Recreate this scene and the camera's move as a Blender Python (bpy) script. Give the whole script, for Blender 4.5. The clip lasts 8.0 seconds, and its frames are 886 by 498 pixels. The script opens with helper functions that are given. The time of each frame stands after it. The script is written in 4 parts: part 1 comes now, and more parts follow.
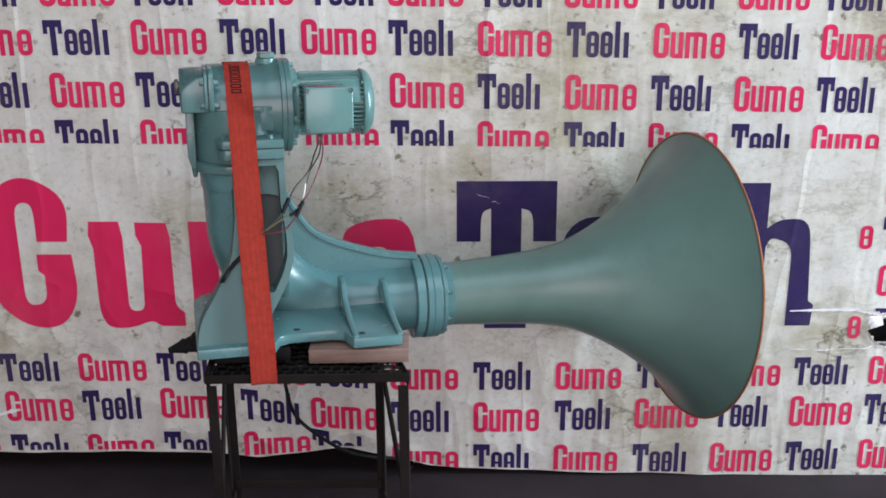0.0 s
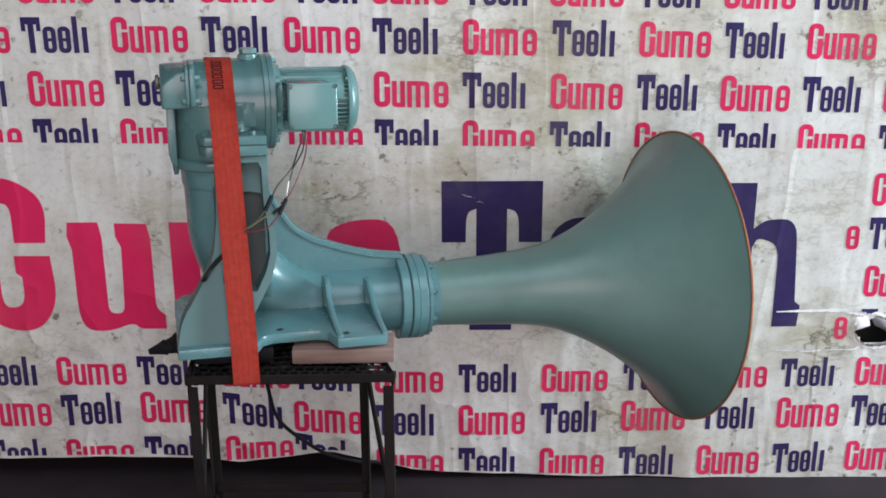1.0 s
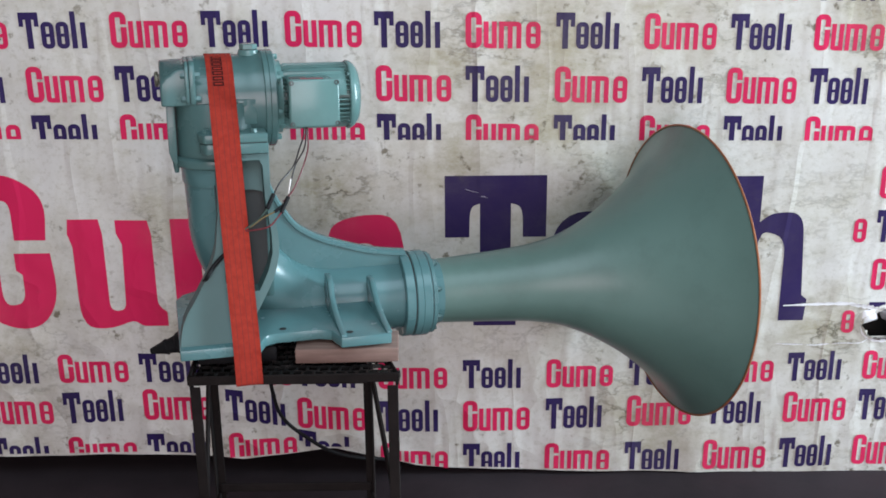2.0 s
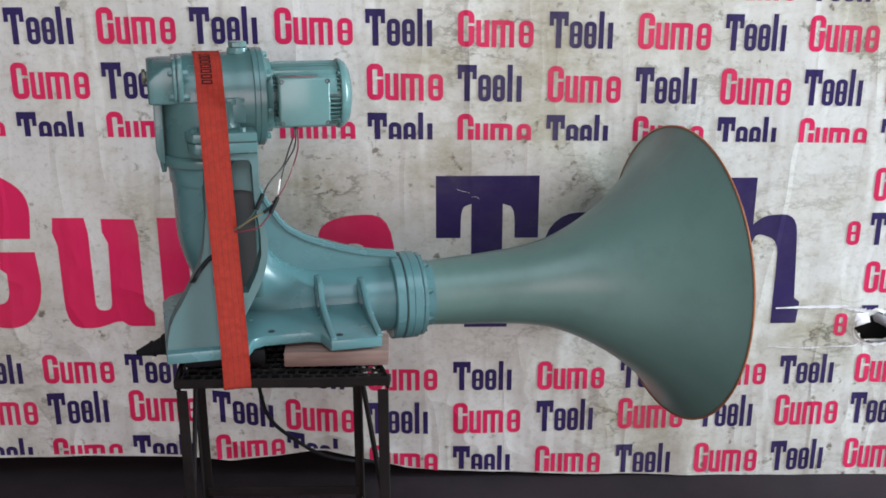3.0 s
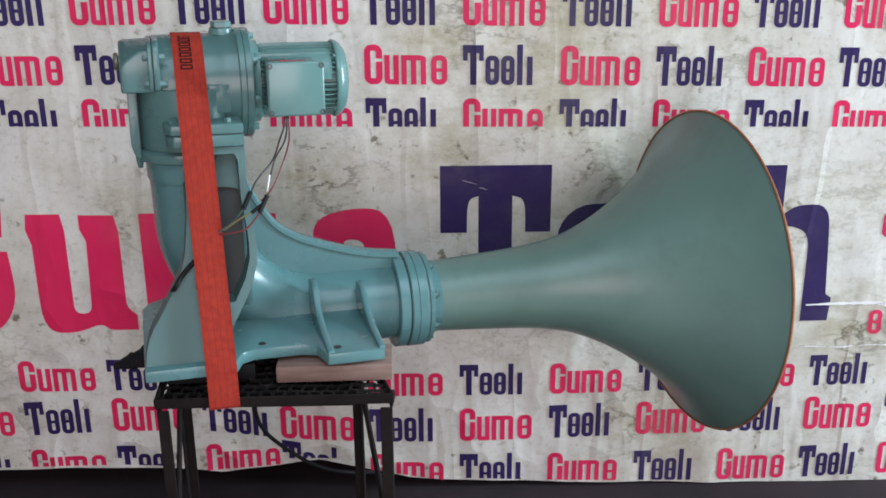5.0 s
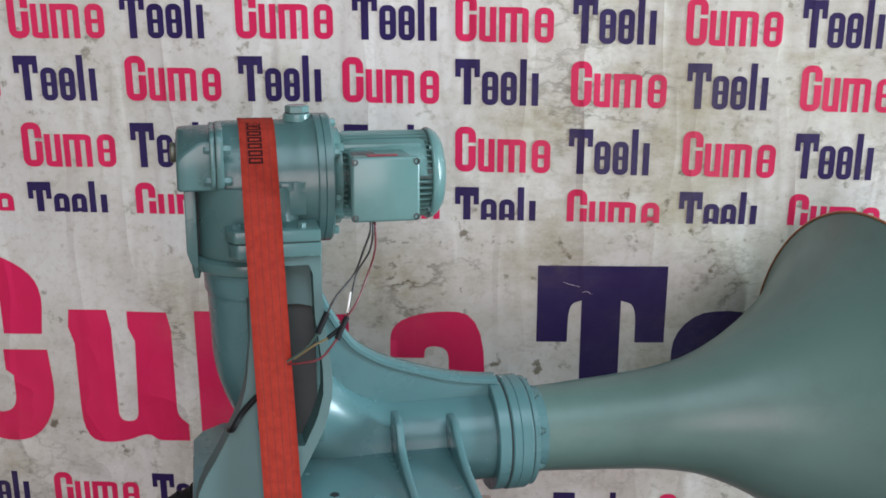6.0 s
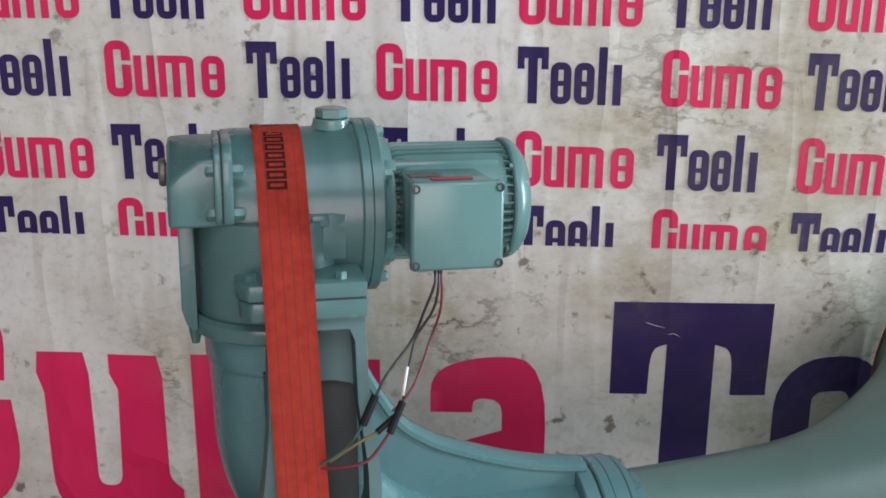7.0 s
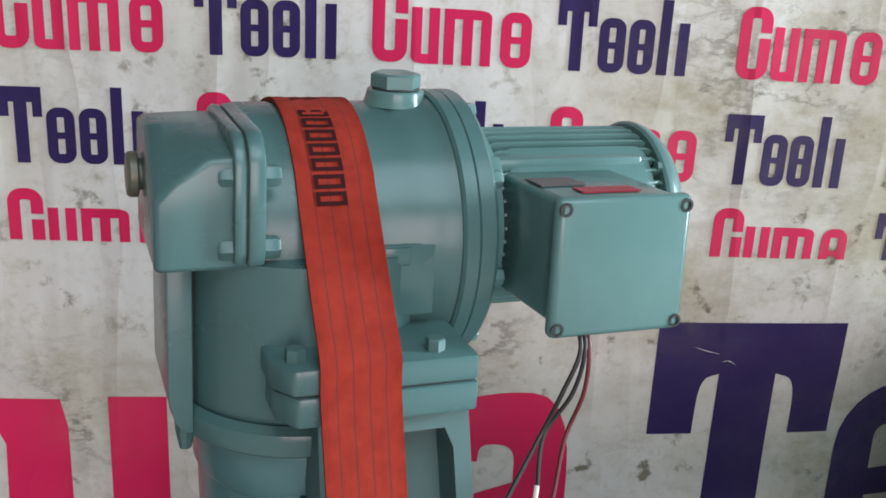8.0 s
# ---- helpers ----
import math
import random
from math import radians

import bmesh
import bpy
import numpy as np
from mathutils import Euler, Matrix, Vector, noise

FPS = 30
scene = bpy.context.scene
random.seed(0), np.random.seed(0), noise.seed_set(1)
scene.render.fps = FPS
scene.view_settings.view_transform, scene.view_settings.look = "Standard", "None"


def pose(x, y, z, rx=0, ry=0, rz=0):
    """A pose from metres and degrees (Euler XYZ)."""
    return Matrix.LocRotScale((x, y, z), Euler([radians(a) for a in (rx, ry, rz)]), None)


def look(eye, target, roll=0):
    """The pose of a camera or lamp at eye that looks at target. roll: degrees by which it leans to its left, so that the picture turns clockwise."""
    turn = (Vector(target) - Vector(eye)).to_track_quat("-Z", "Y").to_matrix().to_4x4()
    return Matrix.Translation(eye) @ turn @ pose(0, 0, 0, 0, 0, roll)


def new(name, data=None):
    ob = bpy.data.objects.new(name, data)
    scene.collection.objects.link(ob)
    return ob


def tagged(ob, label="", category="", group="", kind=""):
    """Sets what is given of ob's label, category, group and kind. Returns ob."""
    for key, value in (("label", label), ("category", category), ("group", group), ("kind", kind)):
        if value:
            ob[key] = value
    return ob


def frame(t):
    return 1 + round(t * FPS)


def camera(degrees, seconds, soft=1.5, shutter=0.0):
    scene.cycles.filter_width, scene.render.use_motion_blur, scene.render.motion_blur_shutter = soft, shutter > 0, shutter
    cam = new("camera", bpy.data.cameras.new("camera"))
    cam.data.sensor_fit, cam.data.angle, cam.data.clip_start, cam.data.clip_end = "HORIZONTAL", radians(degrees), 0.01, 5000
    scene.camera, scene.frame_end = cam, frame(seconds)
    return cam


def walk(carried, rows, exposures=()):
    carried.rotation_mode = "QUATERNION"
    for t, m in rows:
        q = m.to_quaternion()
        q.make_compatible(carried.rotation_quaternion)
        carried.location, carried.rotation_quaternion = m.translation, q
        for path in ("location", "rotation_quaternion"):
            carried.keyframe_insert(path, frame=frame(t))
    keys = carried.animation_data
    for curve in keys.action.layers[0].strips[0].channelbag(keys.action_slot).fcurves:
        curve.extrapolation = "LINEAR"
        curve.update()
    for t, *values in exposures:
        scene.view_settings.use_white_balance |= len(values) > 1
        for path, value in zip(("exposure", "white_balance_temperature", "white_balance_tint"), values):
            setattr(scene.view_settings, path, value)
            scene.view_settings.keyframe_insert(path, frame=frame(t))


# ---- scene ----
cam = camera(47.0, 8.0, soft=1.7)
PATH = [
    (0, (-0.0057, 0.0051, 1.4725), (-0.0270, 1.9118, 0.8690), -0.41),
    (0.5, (-0.0122, 0.0178, 1.4573), (-0.0151, 1.9269, 0.8611), 0.07),
    (1, (-0.0123, 0.0266, 1.4449), (0.0010, 1.9382, 0.8571), -0.18),
    (1.5, (-0.0145, 0.0394, 1.4516), (-0.0062, 1.9476, 0.8529), -0.56),
    (3, (-0.0229, 0.0841, 1.4568), (0.0098, 1.9866, 0.8406), -0.03),
    (3.5, (-0.0286, 0.1010, 1.4431), (0.0326, 2.0050, 0.8339), 0.18),
    (4, (-0.0354, 0.1304, 1.4353), (0.0392, 2.0333, 0.8245), 0.20),
    (5.3, (-0.0441, 0.3573, 1.4327), (-0.0248, 2.2453, 0.7729), -0.52),
    (5.5, (-0.0650, 0.4210, 1.4312), (-0.0783, 2.3211, 0.8068), -0.03),
    (6, (-0.1190, 0.6051, 1.4394), (-0.1881, 2.5269, 0.8897), -0.08),
    (6.5, (-0.1832, 0.7810, 1.4307), (-0.2356, 2.7117, 0.9114), 0.24),
    (7, (-0.2305, 0.9935, 1.4002), (-0.2900, 2.9095, 0.8298), 0.25),
    (7.5, (-0.3067, 1.1863, 1.3680), (-0.3349, 3.0867, 0.7453), 2.25),
    (8, (-0.4274, 1.3792, 1.3404), (-0.2097, 3.2649, 0.7104), 2.86),
]
walk(cam, [(t, look(eye, target, roll)) for t, eye, target, roll in PATH], [(0.0, -1.02, 6950, 33), (4.0, -1.00, 6950, 33), (5.5, -0.95, 7000, 32), (6.5, -1.14, 7100, 34), (7.5, -1.10, 7150, 34), (8.0, -0.95, 7100, 32)])

# ---- world and light ----
world = bpy.data.worlds.new("sky")
scene.world = world
world.use_nodes = True
wn = world.node_tree
sky = wn.nodes.new("ShaderNodeTexSky")
sky.sky_type = "NISHITA"
sky.sun_disc = False
sky.sun_elevation = radians(48)
sky.sun_rotation = radians(20)
wn.links.new(sky.outputs["Color"], wn.nodes["Background"].inputs["Color"])
wn.nodes["Background"].inputs["Strength"].default_value = 0.15

sun_data = bpy.data.lights.new("sun", "SUN")
sun_data.energy, sun_data.angle, sun_data.color = 2.5, radians(0.5), (1.0, 0.96, 0.9)
sun = new("sun", sun_data)
sun.matrix_world = look((2.3, 6.3, 7.4), (0, 0, 0))


def daylight_lamp(name, eye, target, w, h, power, colour):
    """An added area lamp that stands for daylight from an unseen opening."""
    data = bpy.data.lights.new(name, "AREA")
    data.shape, data.size, data.size_y, data.energy, data.color = "RECTANGLE", w, h, power, colour
    ob = new(name, data)
    ob.matrix_world = look(eye, target)
    return ob


# no opening is in view; lamps added for light from right, above and front
daylight_lamp("added_daylight_right", (5.85, 1.6, 1.9), (0.0, 2.1, 0.9), 1.0, 3.2, 1250, (0.60, 0.93, 1.0))
daylight_lamp("added_daylight_above", (1.0, -0.9, 4.95), (1.2, 2.2, 0.4), 4.2, 3.0, 290, (0.62, 0.93, 1.0))
daylight_lamp("added_daylight_front", (0.9, -5.85, 2.3), (1.3, 2.5, 0.5), 5.4, 4.2, 570, (0.97, 0.96, 0.95))


# ---- materials ----
def nodes_of(name, rough=0.5, metal=0.0):
    m = bpy.data.materials.new(name)
    m.use_nodes = True
    nt = m.node_tree
    b = nt.nodes["Principled BSDF"]
    b.inputs["Roughness"].default_value = rough
    b.inputs["Metallic"].default_value = metal
    return m, nt, b


def tex(nt, kind, scale, detail=6.0, rough=0.55, space="Object", stretch=None):
    co = nt.nodes.new("ShaderNodeTexCoord")
    src = co.outputs[space]
    if stretch:
        mp = nt.nodes.new("ShaderNodeMapping")
        mp.inputs["Scale"].default_value = stretch
        nt.links.new(src, mp.inputs["Vector"])
        src = mp.outputs["Vector"]
    n = nt.nodes.new("ShaderNodeTex" + kind)
    n.inputs["Scale"].default_value = scale
    if kind == "Noise":
        n.inputs["Detail"].default_value = detail
        n.inputs["Roughness"].default_value = rough
    nt.links.new(src, n.inputs["Vector"])
    return n.outputs[0]


def ramp(nt, src, stops):
    r = nt.nodes.new("ShaderNodeValToRGB")
    e = r.color_ramp.elements
    while len(e) < len(stops):
        e.new(0.5)
    for k, (p, c) in zip(e, stops):
        k.position = p
        k.color = (*c, 1) if len(c) == 3 else c
    nt.links.new(src, r.inputs["Fac"])
    return r.outputs["Color"]


def mix(nt, fac, a, b, mode="MIX"):
    m = nt.nodes.new("ShaderNodeMix")
    m.data_type, m.blend_type = "RGBA", mode
    for slot, val in ((0, fac), (6, a), (7, b)):
        if isinstance(val, (int, float)):
            m.inputs[slot].default_value = val
        elif isinstance(val, tuple):
            m.inputs[slot].default_value = (*val, 1)
        else:
            nt.links.new(val, m.inputs[slot])
    return m.outputs[2]


def bump(nt, b, src, strength, dist=0.002, prev=None):
    n = nt.nodes.new("ShaderNodeBump")
    n.inputs["Strength"].default_value = strength
    n.inputs["Distance"].default_value = dist
    nt.links.new(src, n.inputs["Height"])
    if prev:
        nt.links.new(prev, n.inputs["Normal"])
    nt.links.new(n.outputs["Normal"], b.inputs["Normal"])
    return n.outputs["Normal"]


def plain(name, colour, rough=0.5, metal=0.0, var=0.25, scale=30, bumps=0.1, dist=0.001, spec=None):
    m, nt, b = nodes_of(name, rough, metal)
    dark = tuple(c * (1 - var) for c in colour)
    light = tuple(min(1, c * (1 + var)) for c in colour)
    big = tex(nt, "Noise", scale * 0.15, 4)
    col = ramp(nt, big, [(0.3, dark), (0.7, light)])
    fine = tex(nt, "Noise", scale, 8, 0.7)
    col = mix(nt, 0.35, col, ramp(nt, fine, [(0.35, dark), (0.65, light)]))
    nt.links.new(col, b.inputs["Base Color"])
    r = nt.nodes.new("ShaderNodeMapRange")
    r.inputs["To Min"].default_value = max(0.02, rough - 0.1)
    r.inputs["To Max"].default_value = min(1, rough + 0.12)
    nt.links.new(fine, r.inputs["Value"])
    nt.links.new(r.outputs["Result"], b.inputs["Roughness"])
    if bumps:
        bump(nt, b, fine, bumps, dist)
    if spec is not None:
        b.inputs["Specular IOR Level"].default_value = spec
    return m


def horn_paint(name, colour, rough=0.32):
    """Glossy sea-green machine enamel over slightly rough castings, with faint smudges."""
    m, nt, b = nodes_of(name, rough)
    b.inputs["Specular IOR Level"].default_value = 0.5
    dark = tuple(c * 0.86 for c in colour)
    col = ramp(nt, tex(nt, "Noise", 3.0, 4), [(0.3, dark), (0.7, colour)])
    smudge = ramp(nt, tex(nt, "Noise", 7.0, 8, 0.65), [(0.50, (0, 0, 0)), (0.85, (0.8, 0.8, 0.8))])
    col = mix(nt, smudge, col, tuple(c * 0.66 for c in colour))
    nt.links.new(col, b.inputs["Base Color"])
    orange = tex(nt, "Noise", 120.0, 3)
    lumps = tex(nt, "Noise", 14.0, 4)
    n = bump(nt, b, lumps, 0.12, 0.004)
    bump(nt, b, orange, 0.08, 0.0006, n)
    r = nt.nodes.new("ShaderNodeMapRange")
    r.inputs["To Min"].default_value = rough - 0.06
    r.inputs["To Max"].default_value = rough + 0.14
    nt.links.new(tex(nt, "Noise", 9.0, 6), r.inputs["Value"])
    nt.links.new(r.outputs["Result"], b.inputs["Roughness"])
    return m


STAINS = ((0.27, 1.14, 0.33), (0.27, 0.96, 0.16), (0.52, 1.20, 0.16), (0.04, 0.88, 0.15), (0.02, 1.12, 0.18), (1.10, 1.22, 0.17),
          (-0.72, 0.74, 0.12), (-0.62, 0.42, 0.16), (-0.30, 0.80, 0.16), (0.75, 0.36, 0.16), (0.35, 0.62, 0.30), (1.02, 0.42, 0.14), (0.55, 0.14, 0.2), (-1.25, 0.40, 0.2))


def stained(nt, col, strength):
    """Damp brown blotches, dark specks, and thin lines for dried tide lines and crease shade, over a colour."""
    co = nt.nodes.new("ShaderNodeTexCoord")
    mask = None
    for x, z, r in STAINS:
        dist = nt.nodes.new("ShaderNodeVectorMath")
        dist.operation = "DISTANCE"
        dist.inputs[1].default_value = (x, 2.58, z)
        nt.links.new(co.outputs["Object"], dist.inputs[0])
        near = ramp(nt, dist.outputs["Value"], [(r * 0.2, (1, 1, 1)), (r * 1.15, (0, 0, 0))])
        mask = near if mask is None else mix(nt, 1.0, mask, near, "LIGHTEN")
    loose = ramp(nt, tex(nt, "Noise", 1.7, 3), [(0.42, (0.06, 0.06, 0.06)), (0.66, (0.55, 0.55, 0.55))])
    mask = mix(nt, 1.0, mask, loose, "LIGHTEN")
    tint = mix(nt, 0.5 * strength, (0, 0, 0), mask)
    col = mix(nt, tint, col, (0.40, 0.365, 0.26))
    blotch = ramp(nt, tex(nt, "Noise", 21.0, 12, 0.72, stretch=(0.7, 1.0, 1.2)), [(0.44, (0, 0, 0)), (0.68, (0.9, 0.9, 0.9))])
    col = mix(nt, mix(nt, strength, (0, 0, 0), mix(nt, 1.0, mask, blotch, "MULTIPLY")), col, (0.30, 0.26, 0.165))
    smear = ramp(nt, tex(nt, "Noise", 6.0, 6, 0.6), [(0.48, (0, 0, 0)), (0.72, (0.6, 0.6, 0.6))])
    col = mix(nt, mix(nt, strength, (0, 0, 0), mix(nt, 1.0, mask, smear, "MULTIPLY")), col, (0.36, 0.32, 0.21))
    # thin dark lines: dried stain edges, and the shade of creases painted in
    vein = tex(nt, "Noise", 5.0, 7, 0.62, stretch=(0.8, 1.0, 1.5))
    line = ramp(nt, vein, [(0.480, (0, 0, 0)), (0.50, (1, 1, 1)), (0.512, (0.5, 0.5, 0.5)), (0.53, (0, 0, 0))])
    gate = ramp(nt, tex(nt, "Noise", 3.6, 4), [(0.44, (0, 0, 0)), (0.56, (1, 1, 1))])
    thin = ramp(nt, tex(nt, "Noise", 12.0, 5, 0.6, stretch=(0.8, 1.0, 1.2)), [(0.485, (0, 0, 0)), (0.50, (0.45, 0.45, 0.45)), (0.515, (0, 0, 0))])
    line = mix(nt, 1.0, line, mix(nt, 1.0, thin, ramp(nt, tex(nt, "Noise", 5.2, 4), [(0.50, (0, 0, 0)), (0.60, (1, 1, 1))]), "MULTIPLY"), "LIGHTEN")
    line = mix(nt, 1.0, mix(nt, 1.0, line, gate, "MULTIPLY"), mask, "MULTIPLY")
    col = mix(nt, mix(nt, strength, (0, 0, 0), line), col, (0.11, 0.095, 0.062))
    slant = nt.nodes.new("ShaderNodeMapping")
    slant.inputs["Rotation"].default_value = (0, radians(16), 0)
    slant.inputs["Scale"].default_value = (0.8, 1.0, 2.2)
    nt.links.new(co.outputs["Object"], slant.inputs["Vector"])
    long = nt.nodes.new("ShaderNodeTexNoise")
    long.inputs["Scale"].default_value, long.inputs["Detail"].default_value, long.inputs["Roughness"].default_value = 7.5, 8, 0.66
    nt.links.new(slant.outputs["Vector"], long.inputs["Vector"])
    streak = ramp(nt, long.outputs[0], [(0.60, (0, 0, 0)), (0.66, (0.7, 0.7, 0.7)), (0.80, (0.9, 0.9, 0.9))])
    streak = mix(nt, 1.0, streak, mix(nt, 1.0, mask, ramp(nt, tex(nt, "Noise", 2.3, 2), [(0.46, (0, 0, 0)), (0.60, (1, 1, 1))]), "MULTIPLY"), "MULTIPLY")
    col = mix(nt, mix(nt, min(1.0, strength * 3), (0, 0, 0), streak), col, mix(nt, 1.0, col, (0.42, 0.40, 0.34), "MULTIPLY"))
    speck = ramp(nt, tex(nt, "Noise", 30.0, 4, 0.6), [(0.61, (0, 0, 0)), (0.69, (0.9, 0.9, 0.9))])
    speck = mix(nt, 1.0, speck, ramp(nt, tex(nt, "Noise", 3.0, 3), [(0.42, (0.12, 0.12, 0.12)), (0.58, (1, 1, 1))]), "MULTIPLY")
    fleck = ramp(nt, tex(nt, "Noise", 17.0, 7, 0.7, stretch=(0.8, 1.0, 1.3)), [(0.625, (0, 0, 0)), (0.72, (0.85, 0.85, 0.85))])
    speck = mix(nt, 1.0, speck, mix(nt, 1.0, fleck, mix(nt, 1.0, mask, (0.25, 0.25, 0.25), "ADD"), "MULTIPLY"), "LIGHTEN")
    return mix(nt, mix(nt, strength, (0, 0, 0), speck), col, (0.14, 0.12, 0.08))


def creases(nt):
    """Sharp folds of the vinyl: upright ones everywhere, crumpled ones low down."""
    folds = ramp(nt, tex(nt, "Noise", 2.6, 3, 0.5, stretch=(2.2, 1.0, 0.35)), [(0.30, (0, 0, 0)), (0.50, (0.16, 0.16, 0.16)), (0.56, (0.06, 0.06, 0.06)), (0.75, (0, 0, 0))])
    crumple = ramp(nt, tex(nt, "Noise", 4.2, 2, 0.45), [(0.34, (0, 0, 0)), (0.50, (0.8, 0.8, 0.8)), (0.58, (0.35, 0.35, 0.35)), (0.70, (0, 0, 0))])
    co = nt.nodes.new("ShaderNodeTexCoord")
    split = nt.nodes.new("ShaderNodeSeparateXYZ")
    nt.links.new(co.outputs["Object"], split.inputs[0])
    low = nt.nodes.new("ShaderNodeMapRange")
    low.inputs["From Min"].default_value, low.inputs["From Max"].default_value = 0.75, 0.30
    nt.links.new(split.outputs["Z"], low.inputs["Value"])
    west = nt.nodes.new("ShaderNodeMapRange")
    west.inputs["From Min"].default_value, west.inputs["From Max"].default_value = 0.1, -0.6
    nt.links.new(split.outputs["X"], west.inputs["Value"])
    west.inputs["To Min"].default_value = 0.25
    patch = mix(nt, 1.0, low.outputs["Result"], west.outputs["Result"], "MULTIPLY")
    return mix(nt, 1.0, folds, mix(nt, 1.0, crumple, patch, "MULTIPLY"), "ADD")


def banner_cloth():
    m, nt, b = nodes_of("banner_vinyl", 0.50)
    base = ramp(nt, tex(nt, "Noise", 1.3, 4), [(0.3, (0.575, 0.562, 0.53)), (0.72, (0.68, 0.668, 0.635))])
    grime = ramp(nt, tex(nt, "Noise", 5.0, 10, 0.72), [(0.48, (0, 0, 0)), (0.75, (0.8, 0.8, 0.8))])
    col = mix(nt, grime, base, (0.47, 0.445, 0.36))
    grain = ramp(nt, tex(nt, "Noise", 60.0, 6, 0.75), [(0.50, (0, 0, 0)), (0.76, (0.8, 0.8, 0.8))])
    col = mix(nt, grain, col, (0.40, 0.37, 0.30))
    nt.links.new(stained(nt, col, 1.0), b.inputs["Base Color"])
    n = bump(nt, b, tex(nt, "Noise", 3.2, 2, 0.5), 0.7, 0.02)
    n = bump(nt, b, tex(nt, "Noise", 13.0, 3, 0.5, stretch=(1.0, 1.0, 0.5)), 0.22, 0.004, n)
    bump(nt, b, creases(nt), 0.9, 0.020, n)
    return m


def ink(name, colour):
    m, nt, b = nodes_of(name, 0.72)
    b.inputs["Specular IOR Level"].default_value = 0.12
    col = ramp(nt, tex(nt, "Noise", 2.0, 6), [(0.3, tuple(c * 0.88 for c in colour)), (0.7, colour)])
    worn = ramp(nt, tex(nt, "Noise", 34.0, 8, 0.7), [(0.66, (0, 0, 0)), (0.80, (0.6, 0.6, 0.6))])
    col = mix(nt, worn, col, tuple(c * 0.6 + 0.03 for c in colour))
    nt.links.new(stained(nt, col, 0.10), b.inputs["Base Color"])
    n = bump(nt, b, tex(nt, "Noise", 3.2, 2, 0.5), 0.7, 0.02)
    n = bump(nt, b, tex(nt, "Noise", 13.0, 3, 0.5, stretch=(1.0, 1.0, 0.5)), 0.22, 0.004, n)
    bump(nt, b, creases(nt), 0.9, 0.020, n)
    return m


PAINT = horn_paint("sea_green_enamel", (0.066, 0.156, 0.153), 0.22)
# the same enamel made bluer: sky light on the casting is in the colour
PAINT_C = horn_paint("sea_green_enamel_sky_lit", (0.078, 0.202, 0.210), 0.22)
PAINT_B = horn_paint("sea_green_enamel_bell", (0.106, 0.204, 0.180), 0.30)
PAINT_M = horn_paint("sea_green_enamel_motor", (0.100, 0.224, 0.214), 0.20)
# the same enamel, darker and duller: the column's shade is put into it
PAINT_D = horn_paint("sea_green_enamel_shaded", (0.062, 0.142, 0.138), 0.55)
SEAM = plain("dark_joint", (0.02, 0.028, 0.028), 0.7)
COPPER = plain("bare_copper_edge", (0.42, 0.15, 0.07), 0.3, 0.4, 0.3, 60)
BANNER = banner_cloth()
RED = ink("crimson_ink", (0.70, 0.021, 0.095))
BLUE = ink("indigo_ink", (0.026, 0.014, 0.082))
BLACK = plain("black_rubber", (0.009, 0.009, 0.010), 0.6, 0, 0.3, 40, 0.1, 0.001, 0.15)
STEEL = plain("blackened_steel", (0.0135, 0.0105, 0.0100), 0.7, 0.0, 0.5, 40, 0.3, 0.001, 0.08)
OILY = plain("oily_grate_steel", (0.035, 0.033, 0.032), 0.3, 0.6, 0.5, 60, 0.4)
HOLLOW_SHADE = plain("hollow_shade", (0.030, 0.036, 0.035), 0.7, 0, 0.4, 25, 0.3)
BRASS = plain("dull_green_brass", (0.13, 0.135, 0.10), 0.4, 0.3)
TAPE_PRINT = plain("strap_print", (0.035, 0.008, 0.008), 0.85, 0, 0.25, 30, 0.1, 0.001, 0.1)
WIRE_BLACK = plain("wire_black", (0.02, 0.016, 0.015), 0.45)
WIRE_RED = plain("wire_maroon", (0.14, 0.012, 0.018), 0.45)
WIRE_GREEN = plain("wire_green", (0.025, 0.06, 0.045), 0.45)
WIRE_YELLOW = plain("wire_ochre", (0.13, 0.09, 0.03), 0.45)
WIRE_WHITE = plain("wire_bare", (0.7, 0.66, 0.62), 0.4)
FLOOR = plain("dark_concrete", (0.031, 0.022, 0.025), 0.92, 0, 0.35, 8, 0.4, 0.004, 0.15)
# unseen pale ground, added to throw light up at horn and banner
APRON = plain("pale_bounce_concrete", (0.54, 0.52, 0.48), 0.85, 0, 0.25, 6, 0.3, 0.004)
WALL = plain("grimy_plaster", (0.20, 0.19, 0.17), 0.9, 0, 0.25, 6, 0.3, 0.004)
WALL_DARK = plain("dark_wall", (0.05, 0.048, 0.045), 0.9, 0, 0.3, 6, 0.3, 0.004)
SCREW = plain("dark_screw", (0.035, 0.042, 0.042), 0.4, 0.2)
VINYL_BACK = plain("grey_vinyl_back", (0.17, 0.165, 0.17), 0.5, 0, 0.3, 40)
TORN = plain("torn_white_film", (0.92, 0.93, 0.95), 0.3, 0, 0.08, 20, 0.3)
LABEL = plain("grey_rating_label", (0.10, 0.10, 0.10), 0.4)
LABEL_RED = plain("red_rating_label", (0.45, 0.03, 0.05), 0.4)


def wood_material():
    m, nt, b = nodes_of("sawn_wood", 0.75)
    g = tex(nt, "Noise", 9.0, 8, 0.6, stretch=(1.0, 8.0, 8.0))
    col = ramp(nt, g, [(0.3, (0.15, 0.088, 0.070)), (0.7, (0.27, 0.170, 0.140))])
    nt.links.new(col, b.inputs["Base Color"])
    bump(nt, b, g, 0.3, 0.002)
    return m


